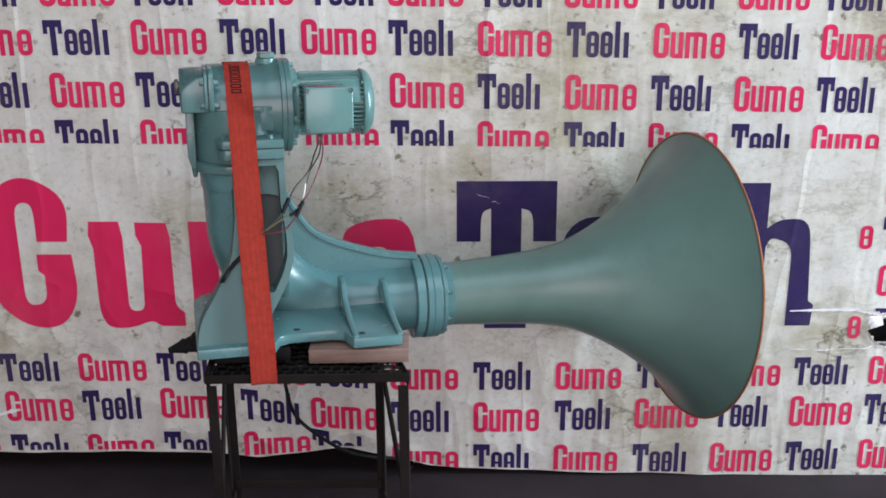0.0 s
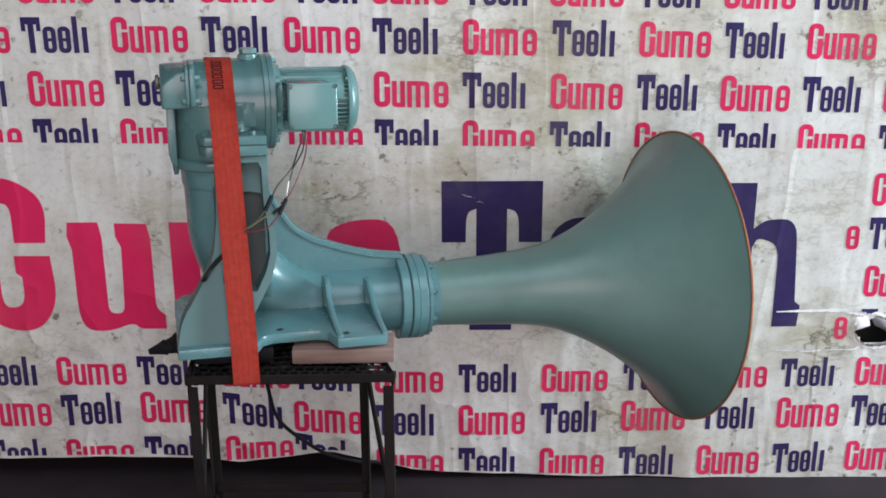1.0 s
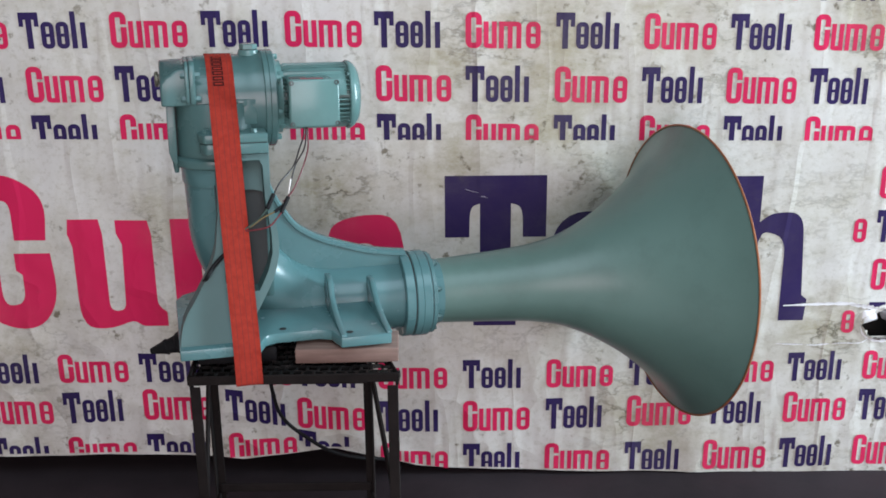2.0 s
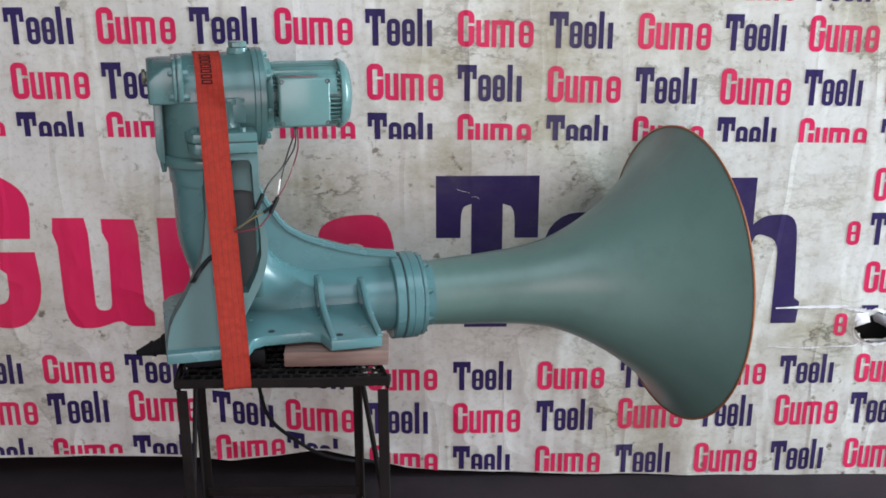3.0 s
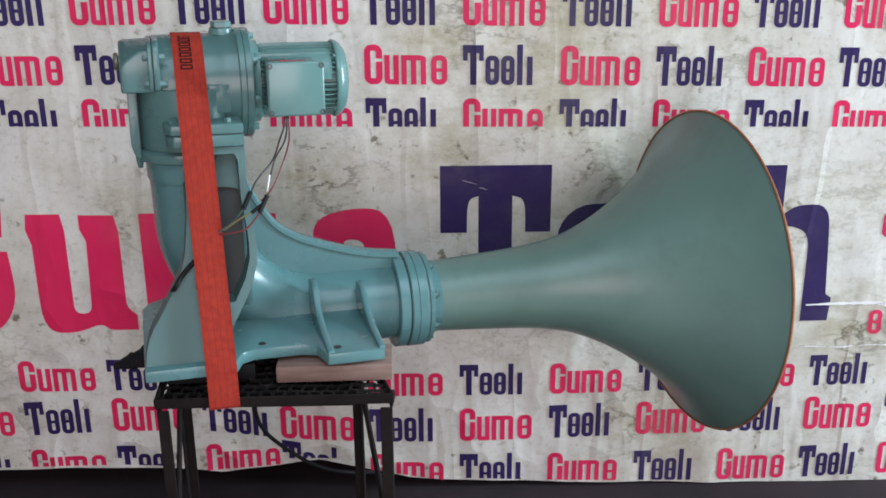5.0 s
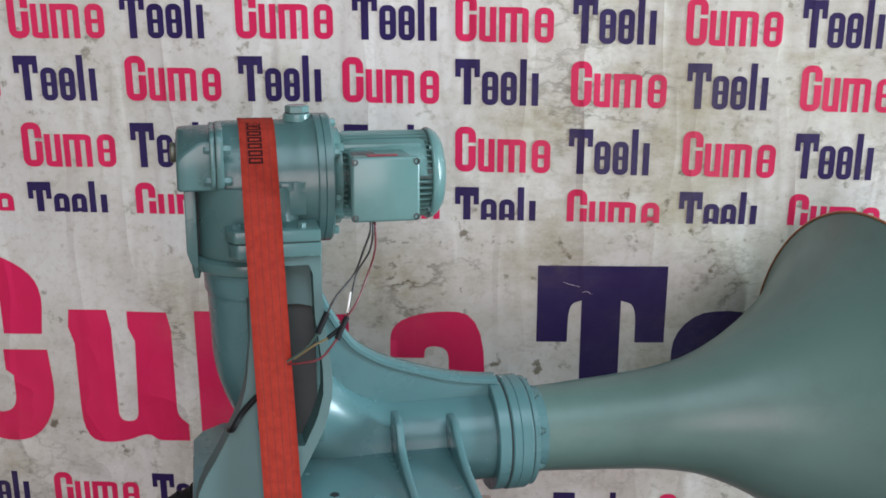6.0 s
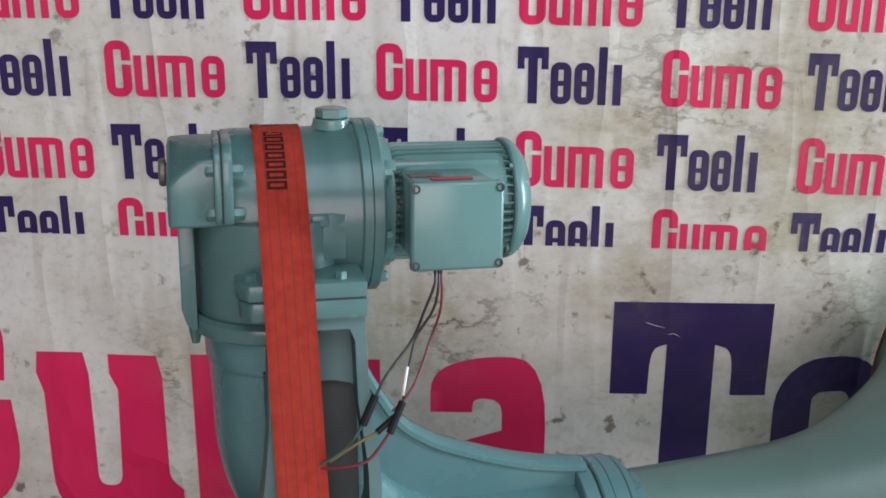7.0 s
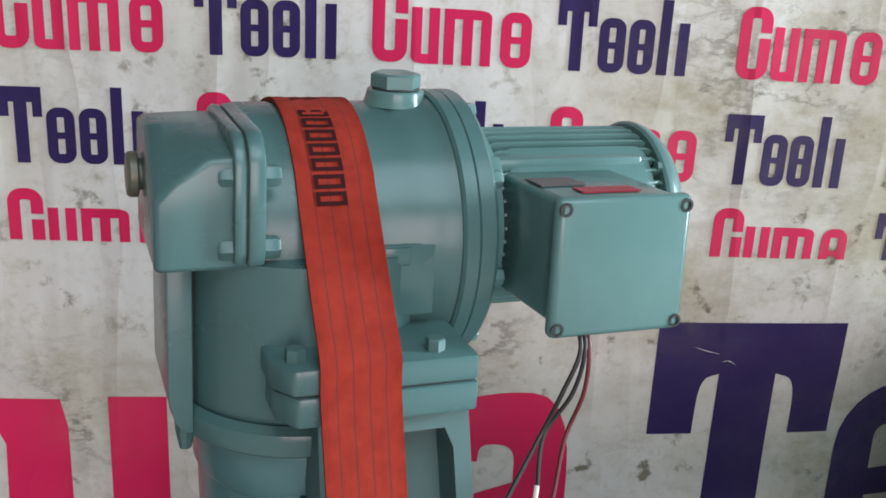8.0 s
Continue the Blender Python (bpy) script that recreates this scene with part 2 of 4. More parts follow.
def strap_material():
    m, nt, b = nodes_of("orange_webbing", 0.85)
    b.inputs["Specular IOR Level"].default_value = 0.2
    fine = tex(nt, "Noise", 90.0, 4)
    col = ramp(nt, fine, [(0.3, (0.235, 0.0165, 0.0085)), (0.7, (0.315, 0.026, 0.013))])
    dirt = ramp(nt, tex(nt, "Noise", 6.0, 8, 0.7), [(0.5, (0, 0, 0)), (0.8, (0.7, 0.7, 0.7))])
    col = mix(nt, dirt, col, (0.14, 0.009, 0.006))
    nt.links.new(col, b.inputs["Base Color"])
    bump(nt, b, tex(nt, "Noise", 260.0, 2, stretch=(1.0, 1.0, 0.35)), 0.35, 0.001)
    return m


WOOD = wood_material()
STRAP = strap_material()
STITCH = plain("stitched_groove", (0.12, 0.007, 0.004), 0.85, 0, 0.2, 200)


# ---- mesh helpers ----
def part(name, bm, material, parent=None, label="", smooth=35):
    me = bpy.data.meshes.new(name)
    bmesh.ops.recalc_face_normals(bm, faces=bm.faces)
    bm.to_mesh(me)
    bm.free()
    me.materials.append(material)
    if smooth:
        me.shade_smooth()
        me.set_sharp_from_angle(angle=radians(smooth))
    ob = new(name, me)
    if parent is not None:
        ob.parent = parent
    if label:
        ob["label"] = label
    return ob


def thing(name, m, label, category, group=""):
    ob = new(name)
    ob.empty_display_size = 0.05
    ob.matrix_world = m
    return tagged(ob, label, category, group)


def box(x0, x1, y0, y1, z0, z1, bevel=0.0, seg=2, bm=None, m=None):
    one = bmesh.new()
    vs = [one.verts.new((x, y, z)) for x in (x0, x1) for y in (y0, y1) for z in (z0, z1)]
    for f in ((0, 1, 3, 2), (4, 6, 7, 5), (0, 4, 5, 1), (2, 3, 7, 6), (0, 2, 6, 4), (1, 5, 7, 3)):
        one.faces.new([vs[i] for i in f])
    if bevel:
        bmesh.ops.bevel(one, geom=one.edges[:], offset=bevel, segments=seg, affect="EDGES", profile=0.5)
    if m is not None:
        bmesh.ops.transform(one, matrix=m, verts=one.verts)
    if bm is None:
        return one
    return join(bm, one)


def join(bm, other):
    me = bpy.data.meshes.new("join")
    other.to_mesh(me)
    other.free()
    bm.from_mesh(me)
    bpy.data.meshes.remove(me)
    return bm


def lathe(profile, seg=48, m=None, caps=True):
    """Turns (along, radius) pairs about the local x axis."""
    bm = bmesh.new()
    rings = []
    for s, r in profile:
        rings.append([bm.verts.new((s, r * math.cos(2 * math.pi * k / seg), r * math.sin(2 * math.pi * k / seg))) for k in range(seg)])
    for a, b in zip(rings, rings[1:]):
        for k in range(seg):
            bm.faces.new((a[k], a[(k + 1) % seg], b[(k + 1) % seg], b[k]))
    if caps:
        bm.faces.new(rings[0])
        bm.faces.new(rings[-1])
    if m is not None:
        bmesh.ops.transform(bm, matrix=m, verts=bm.verts)
    return bm


UP = pose(0, 0, 0, 0, -90, 0)  # turns the lathe axis upright


def tube(path, radii, seg=24, caps=True):
    """A round tube along points; radii: one or one a point."""
    pts = [Vector(p) for p in path]
    if isinstance(radii, (int, float)):
        radii = [radii] * len(pts)
    bm = bmesh.new()
    rings = []
    side = None
    for i, p in enumerate(pts):
        d = (pts[min(i + 1, len(pts) - 1)] - pts[max(i - 1, 0)]).normalized()
        if side is None:
            side = d.orthogonal().normalized()
        side = (side - d * side.dot(d)).normalized()
        other = d.cross(side)
        rings.append([bm.verts.new(p + radii[i] * (math.cos(2 * math.pi * k / seg) * side + math.sin(2 * math.pi * k / seg) * other)) for k in range(seg)])
    for a, b in zip(rings, rings[1:]):
        for k in range(seg):
            bm.faces.new((a[k], a[(k + 1) % seg], b[(k + 1) % seg], b[k]))
    if caps:
        bm.faces.new(rings[0])
        bm.faces.new(rings[-1])
    return bm


def spline(points, n=8):
    """A smooth curve through points."""
    p = [Vector(q) for q in points]
    p = [2 * p[0] - p[1]] + p + [2 * p[-1] - p[-2]]
    out = []
    for i in range(1, len(p) - 2):
        for k in range(n):
            t = k / n
            a, b, c, d = p[i - 1], p[i], p[i + 1], p[i + 2]
            out.append(0.5 * (2 * b + (c - a) * t + (2 * a - 5 * b + 4 * c - d) * t * t + (3 * b - a - 3 * c + d) * t ** 3))
    out.append(p[-2])
    return out


def slab(outline, u0, u1, bevel=0.003, lean=None):
    """A plate from an outline in (x, z), between depths u0 and u1. lean(x, z): an added depth."""
    bm = bmesh.new()
    front = [bm.verts.new((x, u0, z)) for x, z in outline]
    back = [bm.verts.new((x, u1, z)) for x, z in outline]
    bm.faces.new(front)
    bm.faces.new(back[::-1])
    n = len(outline)
    for i in range(n):
        bm.faces.new((front[i], front[(i + 1) % n], back[(i + 1) % n], back[i]))
    if bevel:
        bmesh.ops.recalc_face_normals(bm, faces=bm.faces)
        keep = [e for e in bm.edges if len(e.link_faces) == 2 and e.calc_face_angle() > radians(40)]
        bmesh.ops.bevel(bm, geom=keep, offset=bevel, segments=2, affect="EDGES", profile=0.5, clamp_overlap=True)
    if lean:
        for v in bm.verts:
            v.co.y += lean(v.co.x, v.co.z)
    return bm


def rounded(x0, x1, z0, z1, r, n=5):
    out = []
    for cx, cz, a0 in ((x1 - r, z1 - r, 0), (x0 + r, z1 - r, 90), (x0 + r, z0 + r, 180), (x1 - r, z0 + r, 270)):
        for k in range(n + 1):
            a = radians(a0 + 90 * k / n)
            out.append((cx + r * math.cos(a), cz + r * math.sin(a)))
    return out


def frame_plate(outer, inner, u0, u1):
    """A plate with a window: outer and inner loops of one length, in (x, z)."""
    bm = bmesh.new()
    n = len(outer)
    loops = [[bm.verts.new((x, u, z)) for x, z in lp] for lp, u in ((outer, u0), (inner, u0), (inner, u1), (outer, u1))]
    for a, b in ((0, 1), (1, 2), (2, 3), (3, 0)):
        for k in range(n):
            j = (k + 1) % n
            bm.faces.new((loops[a][k], loops[a][j], loops[b][j], loops[b][k]))
    return bm


def hex_head(r, h):
    """A six-sided bolt head along +x from 0."""
    return lathe([(0, r), (h * 0.8, r), (h, r * 0.82)], 6)


# ---- the shed ----
WALL_Y = 2.58


def structure(name, bm, material, label):
    return tagged(part(name, bm, material, None, "", 0), label, kind="structure")


def panels(*boxes):
    """One wall or roof made of blocks that butt against each other."""
    bm = bmesh.new()
    for b in boxes:
        box(*b, 0.0, 2, bm)
    return bm


# dark strip along the wall, paler floor in front of it
structure("floor", box(-6, 6, 1.5, 2.94, -0.22, -0.02), FLOOR, "dark strip of concrete workshop floor under the stand")
structure("floor_1", box(-6, 6, -6, 1.5, -0.22, -0.02), APRON, "unseen pale floor added to bounce light up")
structure("ground", panels((-400, 400, -400, -6.2, -0.22, -0.03), (-400, -6.2, -6.2, 400, -0.22, -0.03), (6.2, 400, -6.2, 400, -0.22, -0.03), (-6.2, 6.2, 2.94, 400, -0.22, -0.03)), APRON, "unseen pale ground added round the walls")
structure("wall_north", box(-6, 6, 2.74, 2.94, -0.02, 5.1), WALL_DARK, "dark grimy wall behind the printed banner")
# unseen walls and roof, added to hold back light round the lamps
structure("wall_west", box(-6.2, -6, -6.2, 2.94, -0.22, 5.1), WALL, "unseen side wall added to close in the light")
structure("wall_east", panels((6, 6.2, -6.2, 1.0, -0.22, 5.1), (6, 6.2, 2.2, 2.94, -0.22, 5.1), (6, 6.2, 1.0, 2.2, 3.7, 5.1)), WALL, "unseen wall added with a gap for the right lamp")
structure("wall_south", panels((-6, -1.9, -6.2, -6, -0.22, 5.1), (3.7, 6, -6.2, -6, -0.22, 5.1), (-1.9, 3.7, -6.2, -6, 4.5, 5.1)), WALL, "unseen wall added with a gap for the front lamp")
structure("ceiling", panels((-6.2, -1.2, -6.2, 2.94, 5.1, 5.25), (3.2, 6.2, -6.2, 2.94, 5.1, 5.25), (-1.2, 3.2, -6.2, -2.5, 5.1, 5.25), (-1.2, 3.2, 0.7, 2.94, 5.1, 5.25)), WALL, "unseen roof added with a gap for the top lamp")


# ---- the banner ----
def sag(x, z):
    """Depth of the hanging cloth: slow waves, and the hollow into which the bell's edge presses."""
    y = WALL_Y
    y += 0.006 * noise.noise((x * 1.6, z * 1.2, 3.1)) + 0.0035 * noise.noise((x * 5 + z * 2, z * 3, 7.7)) + 0.0018 * noise.noise((x * 11 - z * 6, z * 9, 1.7))
    y += 0.0065 * noise.noise((x * 8 + z * 1.5, z * 1.3, 5.2)) * (1.0 - min(1.0, max(0.0, z / 0.9)))
    y += 0.080 * math.exp(-((x - 0.48) / 0.15) ** 2 - ((z - 0.66) / 0.24) ** 2)
    return y


def hem(x):
    """Height of the banner's uneven lower edge."""
    xs = [-4, -1.14, -0.81, -0.70, -0.635, -0.56, -0.46, -0.31, -0.19, -0.08, 0.08, 0.39, 0.79, 1.28, 4]
    zs = [0.055, 0.058, 0.061, 0.055, 0.049, 0.038, 0.053, 0.071, 0.044, 0.013, 0.002, -0.010, -0.017, -0.019, -0.019]
    return float(np.interp(x, xs, zs))


TOP = 1.64
TEAR = (1.174, 0.424, 0.060, 0.043)  # centre and half sizes of the torn hole


def banner_sheet():
    bm = bmesh.new()
    nx, nz = 276, 98
    x0, x1 = -2.3, 2.3
    grid = []
    for i in range(nx + 1):
        x = x0 + (x1 - x0) * i / nx
        lo = hem(x)
        col = []
        for j in range(nz + 1):
            z = lo + (TOP - lo) * j / nz
            col.append(bm.verts.new((x, sag(x, z), z)))
        grid.append(col)
    cx, cz, rx, rz = TEAR
    for i in range(nx):
        for j in range(nz):
            q = (grid[i][j], grid[i + 1][j], grid[i + 1][j + 1], grid[i][j + 1])
            mx = sum(v.co.x for v in q) / 4 - cx
            mz = sum(v.co.z for v in q) / 4 - cz
            if (mx / rx) ** 2 + (mz / rz) ** 2 < 1:
                continue
            bm.faces.new(q)
    return bm


banner = tagged(part("banner", banner_sheet(), BANNER, None, "", 60),
                "grubby off-white vinyl banner with crimson and indigo printed blocks, torn", "banner")


def bar(x0, x1, z0, z1):
    return ("bar", x0, x1, z0, z1)


def ring_shape(x0, x1, z0, z1, t, *crossed):
    return ("ring", x0, x1, z0, z1, t, *crossed)


def tee(x0, x1, z0, z1):
    return ("tee", x0, x1, z0, z1)


def block(*corners):
    """A solid printed block; a corner with a third number is rounded by that radius."""
    out, n = [], len(corners)
    for k, (x, z, *r) in enumerate(corners):
        p = Vector((x, z))
        if not r:
            out.append((x, z))
            continue
        a, b = (Vector(corners[i % n][:2]) for i in (k - 1, k + 1))
        da, db = a - p, b - p
        ra, rb = min(r[0], 0.49 * da.length), min(r[0], 0.49 * db.length)
        a, b = p + da.normalized() * ra, p + db.normalized() * rb
        for i in range(6):
            f = i / 5
            q = a * (1 - f) ** 2 + p * (2 * f * (1 - f)) + b * f * f
            out.append((q.x, q.y))
    return ("block", 0.0, 1.0, 0.0, 1.0, out)


def word_shapes(kind):
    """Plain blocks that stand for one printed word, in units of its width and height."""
    lo = 0.74
    if kind == "red":
        out = [ring_shape(0.0, 0.215, 0.0, 1.0, 0.076, "slot")]
        out.append(block((0.238, lo), (0.303, lo), (0.303, 0.13), (0.345, 0.13), (0.345, lo), (0.41, lo), (0.41, 0.0), (0.238, 0.0, 0.1)))
        out.append(block((0.438, 0.0), (0.503, 0.0), (0.503, lo - 0.13), (0.552, lo - 0.13), (0.552, 0.0), (0.617, 0.0), (0.617, lo - 0.13), (0.668, lo - 0.13),
                         (0.668, 0.0), (0.733, 0.0), (0.733, lo, 0.1), (0.438, lo)))
        return out + [ring_shape(0.792, 0.985, 0.0, lo, 0.066, True)]
    return [tee(0.0, 0.295, 0.0, 1.0), ring_shape(0.318, 0.515, 0.0, lo, 0.074, True), ring_shape(0.543, 0.735, 0.0, lo, 0.074, True),
            bar(0.770, 0.850, 0.0, 1.02), bar(0.912, 0.992, 0.0, lo - 0.02)]


def shape_mesh(shape, w, h, step):
    kind, a, b, c, d, *t = shape
    bm = bmesh.new()
    X0, X1, Z0, Z1 = a * w, b * w, c * h, d * h
    if kind == "ring":
        T = t[0] * w
        r = 0.42 * (X1 - X0)
        o = rounded(X0, X1, Z0, Z1, r, 6)
        i = rounded(X0 + T, X1 - T, Z0 + T * 0.95, Z1 - T * 0.95, max(0.001, r - T), 6)
        if len(t) > 1 and t[1] == "slot":
            o, i = ([(x, z) for x, z in lp[:-1]] + [lp[-1]] + [(lp[-1][0] + (lp[0][0] - lp[-1][0]) * f, lp[-1][1] + (lp[0][1] - lp[-1][1]) * f) for f in (0.25, 0.5, 0.62, 0.74, 0.88)] for lp in (o, i))
        A = [bm.verts.new((x, 0, z)) for x, z in o]
        B = [bm.verts.new((x, 0, z)) for x, z in i]
        for k in range(len(A)):
            j = (k + 1) % len(A)
            bm.faces.new((A[k], A[j], B[j], B[k]))
        if len(t) > 1 and t[1] == "slot":
            cut = [f for f in bm.faces if f.calc_center_median().x > (X0 + X1) / 2 + 0.2 * T and 0.56 < (f.calc_center_median().z - Z0) / (Z1 - Z0) < 0.68]
            bmesh.ops.delete(bm, geom=cut, context="FACES")
        elif len(t) > 1:
            zm, ht = (Z0 + Z1) / 2, 0.32 * T
            bm.faces.new([bm.verts.new((x, 0, z)) for x, z in ((X0 + T, zm - ht), (X1 - T, zm - ht), (X1 - T, zm + ht), (X0 + T, zm + ht))])
    elif kind == "block":
        pts = [(X0 + (X1 - X0) * x, Z0 + (Z1 - Z0) * z) for x, z in t[0]]
        sides = [(a, b) if a[1] < b[1] else (b, a) for a, b in zip(pts, pts[1:] + pts[:1]) if abs(a[1] - b[1]) > 1e-7]
        levels = sorted({round(z, 6) for _, z in pts} | {round(Z0 + 0.01 * k, 6) for k in range(1, int((Z1 - Z0) / 0.01) + 1)})
        for lo, hi in zip(levels, levels[1:]):
            mid = (lo + hi) / 2
            crossed = []
            for (ax, az), (bx, bz) in sides:
                if az < mid < bz:
                    crossed.append([ax + (bx - ax) * (z - az) / (bz - az) for z in (mid, lo, hi)])
            crossed.sort()
            for p, q in zip(crossed[::2], crossed[1::2]):
                bm.faces.new([bm.verts.new((x, 0, z)) for x, z in ((p[1], lo), (q[1], lo), (q[2], hi), (p[2], hi))])
        bmesh.ops.remove_doubles(bm, verts=bm.verts[:], dist=1e-5)
    else:
        W, D = X1 - X0, Z1 - Z0
        xs, zs = [0, 1], [0, 1]
        if kind == "tee":
            xs, zs = [0, 0.225, 0.345, 0.65, 0.775, 1], [0, 0.30, 0.61, 0.80, 1]
        n = max(1, int(D / step)) if kind == "bar" else 1
        if n > 1:
            zs = [k / n for k in range(n + 1)]
        g = {}

        def at(i, j):
            if (i, j) not in g:
                g[i, j] = bm.verts.new((X0 + W * xs[i], 0, Z0 + D * zs[j]))
            return g[i, j]
        for i in range(len(xs) - 1):
            for j in range(len(zs) - 1):
                if kind == "tee" and not (j == 3 or (j == 2 and i != 1 and i != 3) or i == 2):
                    continue
                bm.faces.new((at(i, j), at(i + 1, j), at(i + 1, j + 1), at(i, j + 1)))
    return bm


# height of the camera's first place, from which the print is scaled
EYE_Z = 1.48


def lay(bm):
    """Moves flat print on to the cloth, a millimetre proud; in the hollow it is scaled out from the camera's first
    place.
    """
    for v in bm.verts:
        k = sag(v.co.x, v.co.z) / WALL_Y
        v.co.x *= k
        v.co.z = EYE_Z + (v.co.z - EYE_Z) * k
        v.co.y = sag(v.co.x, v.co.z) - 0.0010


def print_block(shapes, x, z, w, h, material, name, clip=None, shear=0.0, rise=0.0, step=0.05):
    """Lays printed shapes on the cloth, one object each. clip: (point, normal) planes that cut them off."""
    word = None
    for shape in shapes:
        bm = shape_mesh(shape, w, h, step)
        for v in bm.verts:
            v.co.x += shear * v.co.z
            v.co.z += rise * v.co.x
            v.co.x += x
            v.co.z += z
        for axis in (0, 2):
            vals = [v.co[axis] for v in bm.verts]
            k = math.floor(min(vals) / 0.02) + 1
            while k * 0.02 < max(vals) - 1e-4:
                co, no = [0, 0, 0], [0, 0, 0]
                co[axis], no[axis] = k * 0.02, 1
                bmesh.ops.bisect_plane(bm, geom=bm.verts[:] + bm.edges[:] + bm.faces[:], plane_co=co, plane_no=no)
                k += 1
        for co, no in clip or ():
            bmesh.ops.bisect_plane(bm, geom=bm.verts[:] + bm.edges[:] + bm.faces[:], plane_co=co, plane_no=no, clear_inner=True)
        below = hem(x + 0.5 * w) + 0.006
        if z < below + 0.03:
            lean = Vector((hem(x) - hem(x + w), 0, w)).normalized()
            bmesh.ops.bisect_plane(bm, geom=bm.verts[:] + bm.edges[:] + bm.faces[:], plane_co=(x + 0.5 * w, 0, below), plane_no=lean, clear_inner=True)
        cx, cz, rx, rz = TEAR
        gone = [f for f in bm.faces if ((f.calc_center_median().x - cx) / rx) ** 2 + ((f.calc_center_median().z - cz) / rz) ** 2 < 1.1]
        bmesh.ops.delete(bm, geom=gone, context="FACES")
        if not bm.faces:
            bm.free()
            continue
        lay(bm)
        bmesh.ops.recalc_face_normals(bm, faces=bm.faces)
        if sum(f.normal.y for f in bm.faces) > 0:
            bmesh.ops.reverse_faces(bm, faces=bm.faces)
        me = bpy.data.meshes.new("printed_mark")
        bm.to_mesh(me)
        bm.free()
        me.shade_smooth()
        me.materials.append(material)
        ob = new(name if word is None else "printed_mark", me)
        ob.parent = banner if word is None else word
        word = word or ob


COLS = [-1.46, -1.245, -1.027, -0.808, -0.586, -0.384, -0.166, 0.056, 0.277, 0.493, 0.704, 0.910, 1.116, 1.32]
COLS_LOW = [-1.48, -1.26, -1.043, -0.825, -0.600, -0.406, -0.182, 0.047, 0.274, 0.497, 0.716, 0.927, 1.132, 1.335]


def row_level(x, drop=0.022):
    """The lines of print sink a little towards the right."""
    return -drop * max(0.0, x + 0.45) / 1.36


def printed_line(level, odd, h, cols=COLS, clip=(), xmin=-9):
    """One line of words, red and blue by turns; level(x): the height of its foot."""
    for i, x in enumerate(cols):
        red = (i % 2 != odd)
        w = float(np.interp(x, (-0.2, 0.9), (0.190, 0.174) if red else (0.162, 0.147)))
        if x + w < xmin:
            continue
        print_block(word_shapes("red" if red else "blue"), x, level(x), w, h, RED if red else BLUE, "printed_word", clip,
                    0.0, (level(x + w) - level(x)) / w)


def row_at(z):
    return lambda x: z + row_level(x)


def wavy(zs):
    """A line that follows the slack lower part of the cloth."""
    xs = (-1.04, -0.82, -0.55, -0.41, -0.18, 0.05, 0.28, 0.5, 0.72, 0.93, 1.13)
    return lambda x: float(np.interp(x, xs, zs))


printed_line(row_at(1.551), 1, 0.088, COLS, [((0, 0, TOP - 0.004), (0, 0, -1))])
printed_line(row_at(1.421), 0, 0.088)
printed_line(row_at(1.291), 1, 0.088, [x + (0.022 if i == 5 else -0.008 if i > 7 else 0.0) for i, x in enumerate(COLS)])
printed_line(row_at(1.171), 0, 0.087)
printed_line(row_at(1.039), 1, 0.089)
printed_line(row_at(0.918), 0, 0.090, COLS, [((0, 0, 0.935), (0.012, 0, 1))])
for z_line, odd_line, clip_x in ((0.771, 1, 1.10), (0.653, 0, 1.060), (0.521, 1, 1.10), (0.399, 0, 1.056)):
    cols_side = [x + 0.012 * (0.86 - z_line) / 0.47 + (0.010 if x < 1 and z_line > 0.5 else 0.0) for x in COLS]
    printed_line(lambda x: z_line, odd_line, 0.087, cols_side, [((clip_x, 0, 0), (1, 0, 0))], 1.05)
printed_line(wavy((0.277, 0.278, 0.270, 0.262, 0.249, 0.248, 0.247, 0.251, 0.256, 0.259, 0.263)), 1, 0.084, COLS_LOW)
printed_line(wavy((0.155, 0.164, 0.161, 0.135, 0.120, 0.117, 0.122, 0.128, 0.132, 0.134, 0.140)), 0, 0.093, COLS_LOW)
printed_line(wavy((0.022, 0.030, 0.028, 0.040, -0.008, -0.012, -0.014, -0.012, -0.009, -0.006, 0.002)), 1, 0.092, COLS_LOW)

# the large print in the middle
print_block([block((0.95, 0.585), (1.0, 0.86, 0.2), (0.66, 1.0, 0.2), (0.36, 1.0, 0.2), (0.0, 0.82, 0.22), (0.0, 0.20, 0.24), (0.40, 0.0, 0.2), (0.80, 0.0, 0.2), (1.02, 0.20, 0.2),
                   (0.98, 0.50), (0.585, 0.50), (0.585, 0.39), (0.65, 0.36), (0.65, 0.17, 0.11), (0.40, 0.15, 0.11), (0.40, 0.84, 0.11), (0.61, 0.84, 0.09), (0.61, 0.585))],
            -1.258, 0.437, 0.238, 0.419, RED, "printed_block")
print_block([block((0.055, 1.0), (0.40, 1.0), (0.43, 0.86), (0.43, 0.15, 0.08), (0.61, 0.15, 0.08), (0.64, 0.77), (0.585, 0.87), (0.585, 0.99), (0.945, 0.985), (0.98, 0.85), (0.98, 0.20, 0.06),
                   (1.08, 0.13), (1.08, 0.0), (0.78, 0.0, 0.06), (0.70, 0.06, 0.1), (0.40, -0.03, 0.2), (0.08, 0.0, 0.25), (0.08, 0.75), (0.035, 0.87))],
            -0.983, 0.441, 0.230, 0.296, RED, "printed_block")
print_block([bar(0.0, 0.225, 0.0, 1.0), bar(0.39, 0.61, 0.0, 0.99), bar(0.77, 0.99, 0.0, 0.99)], -0.707, 0.443, 0.325, 0.293, RED, "printed_block")
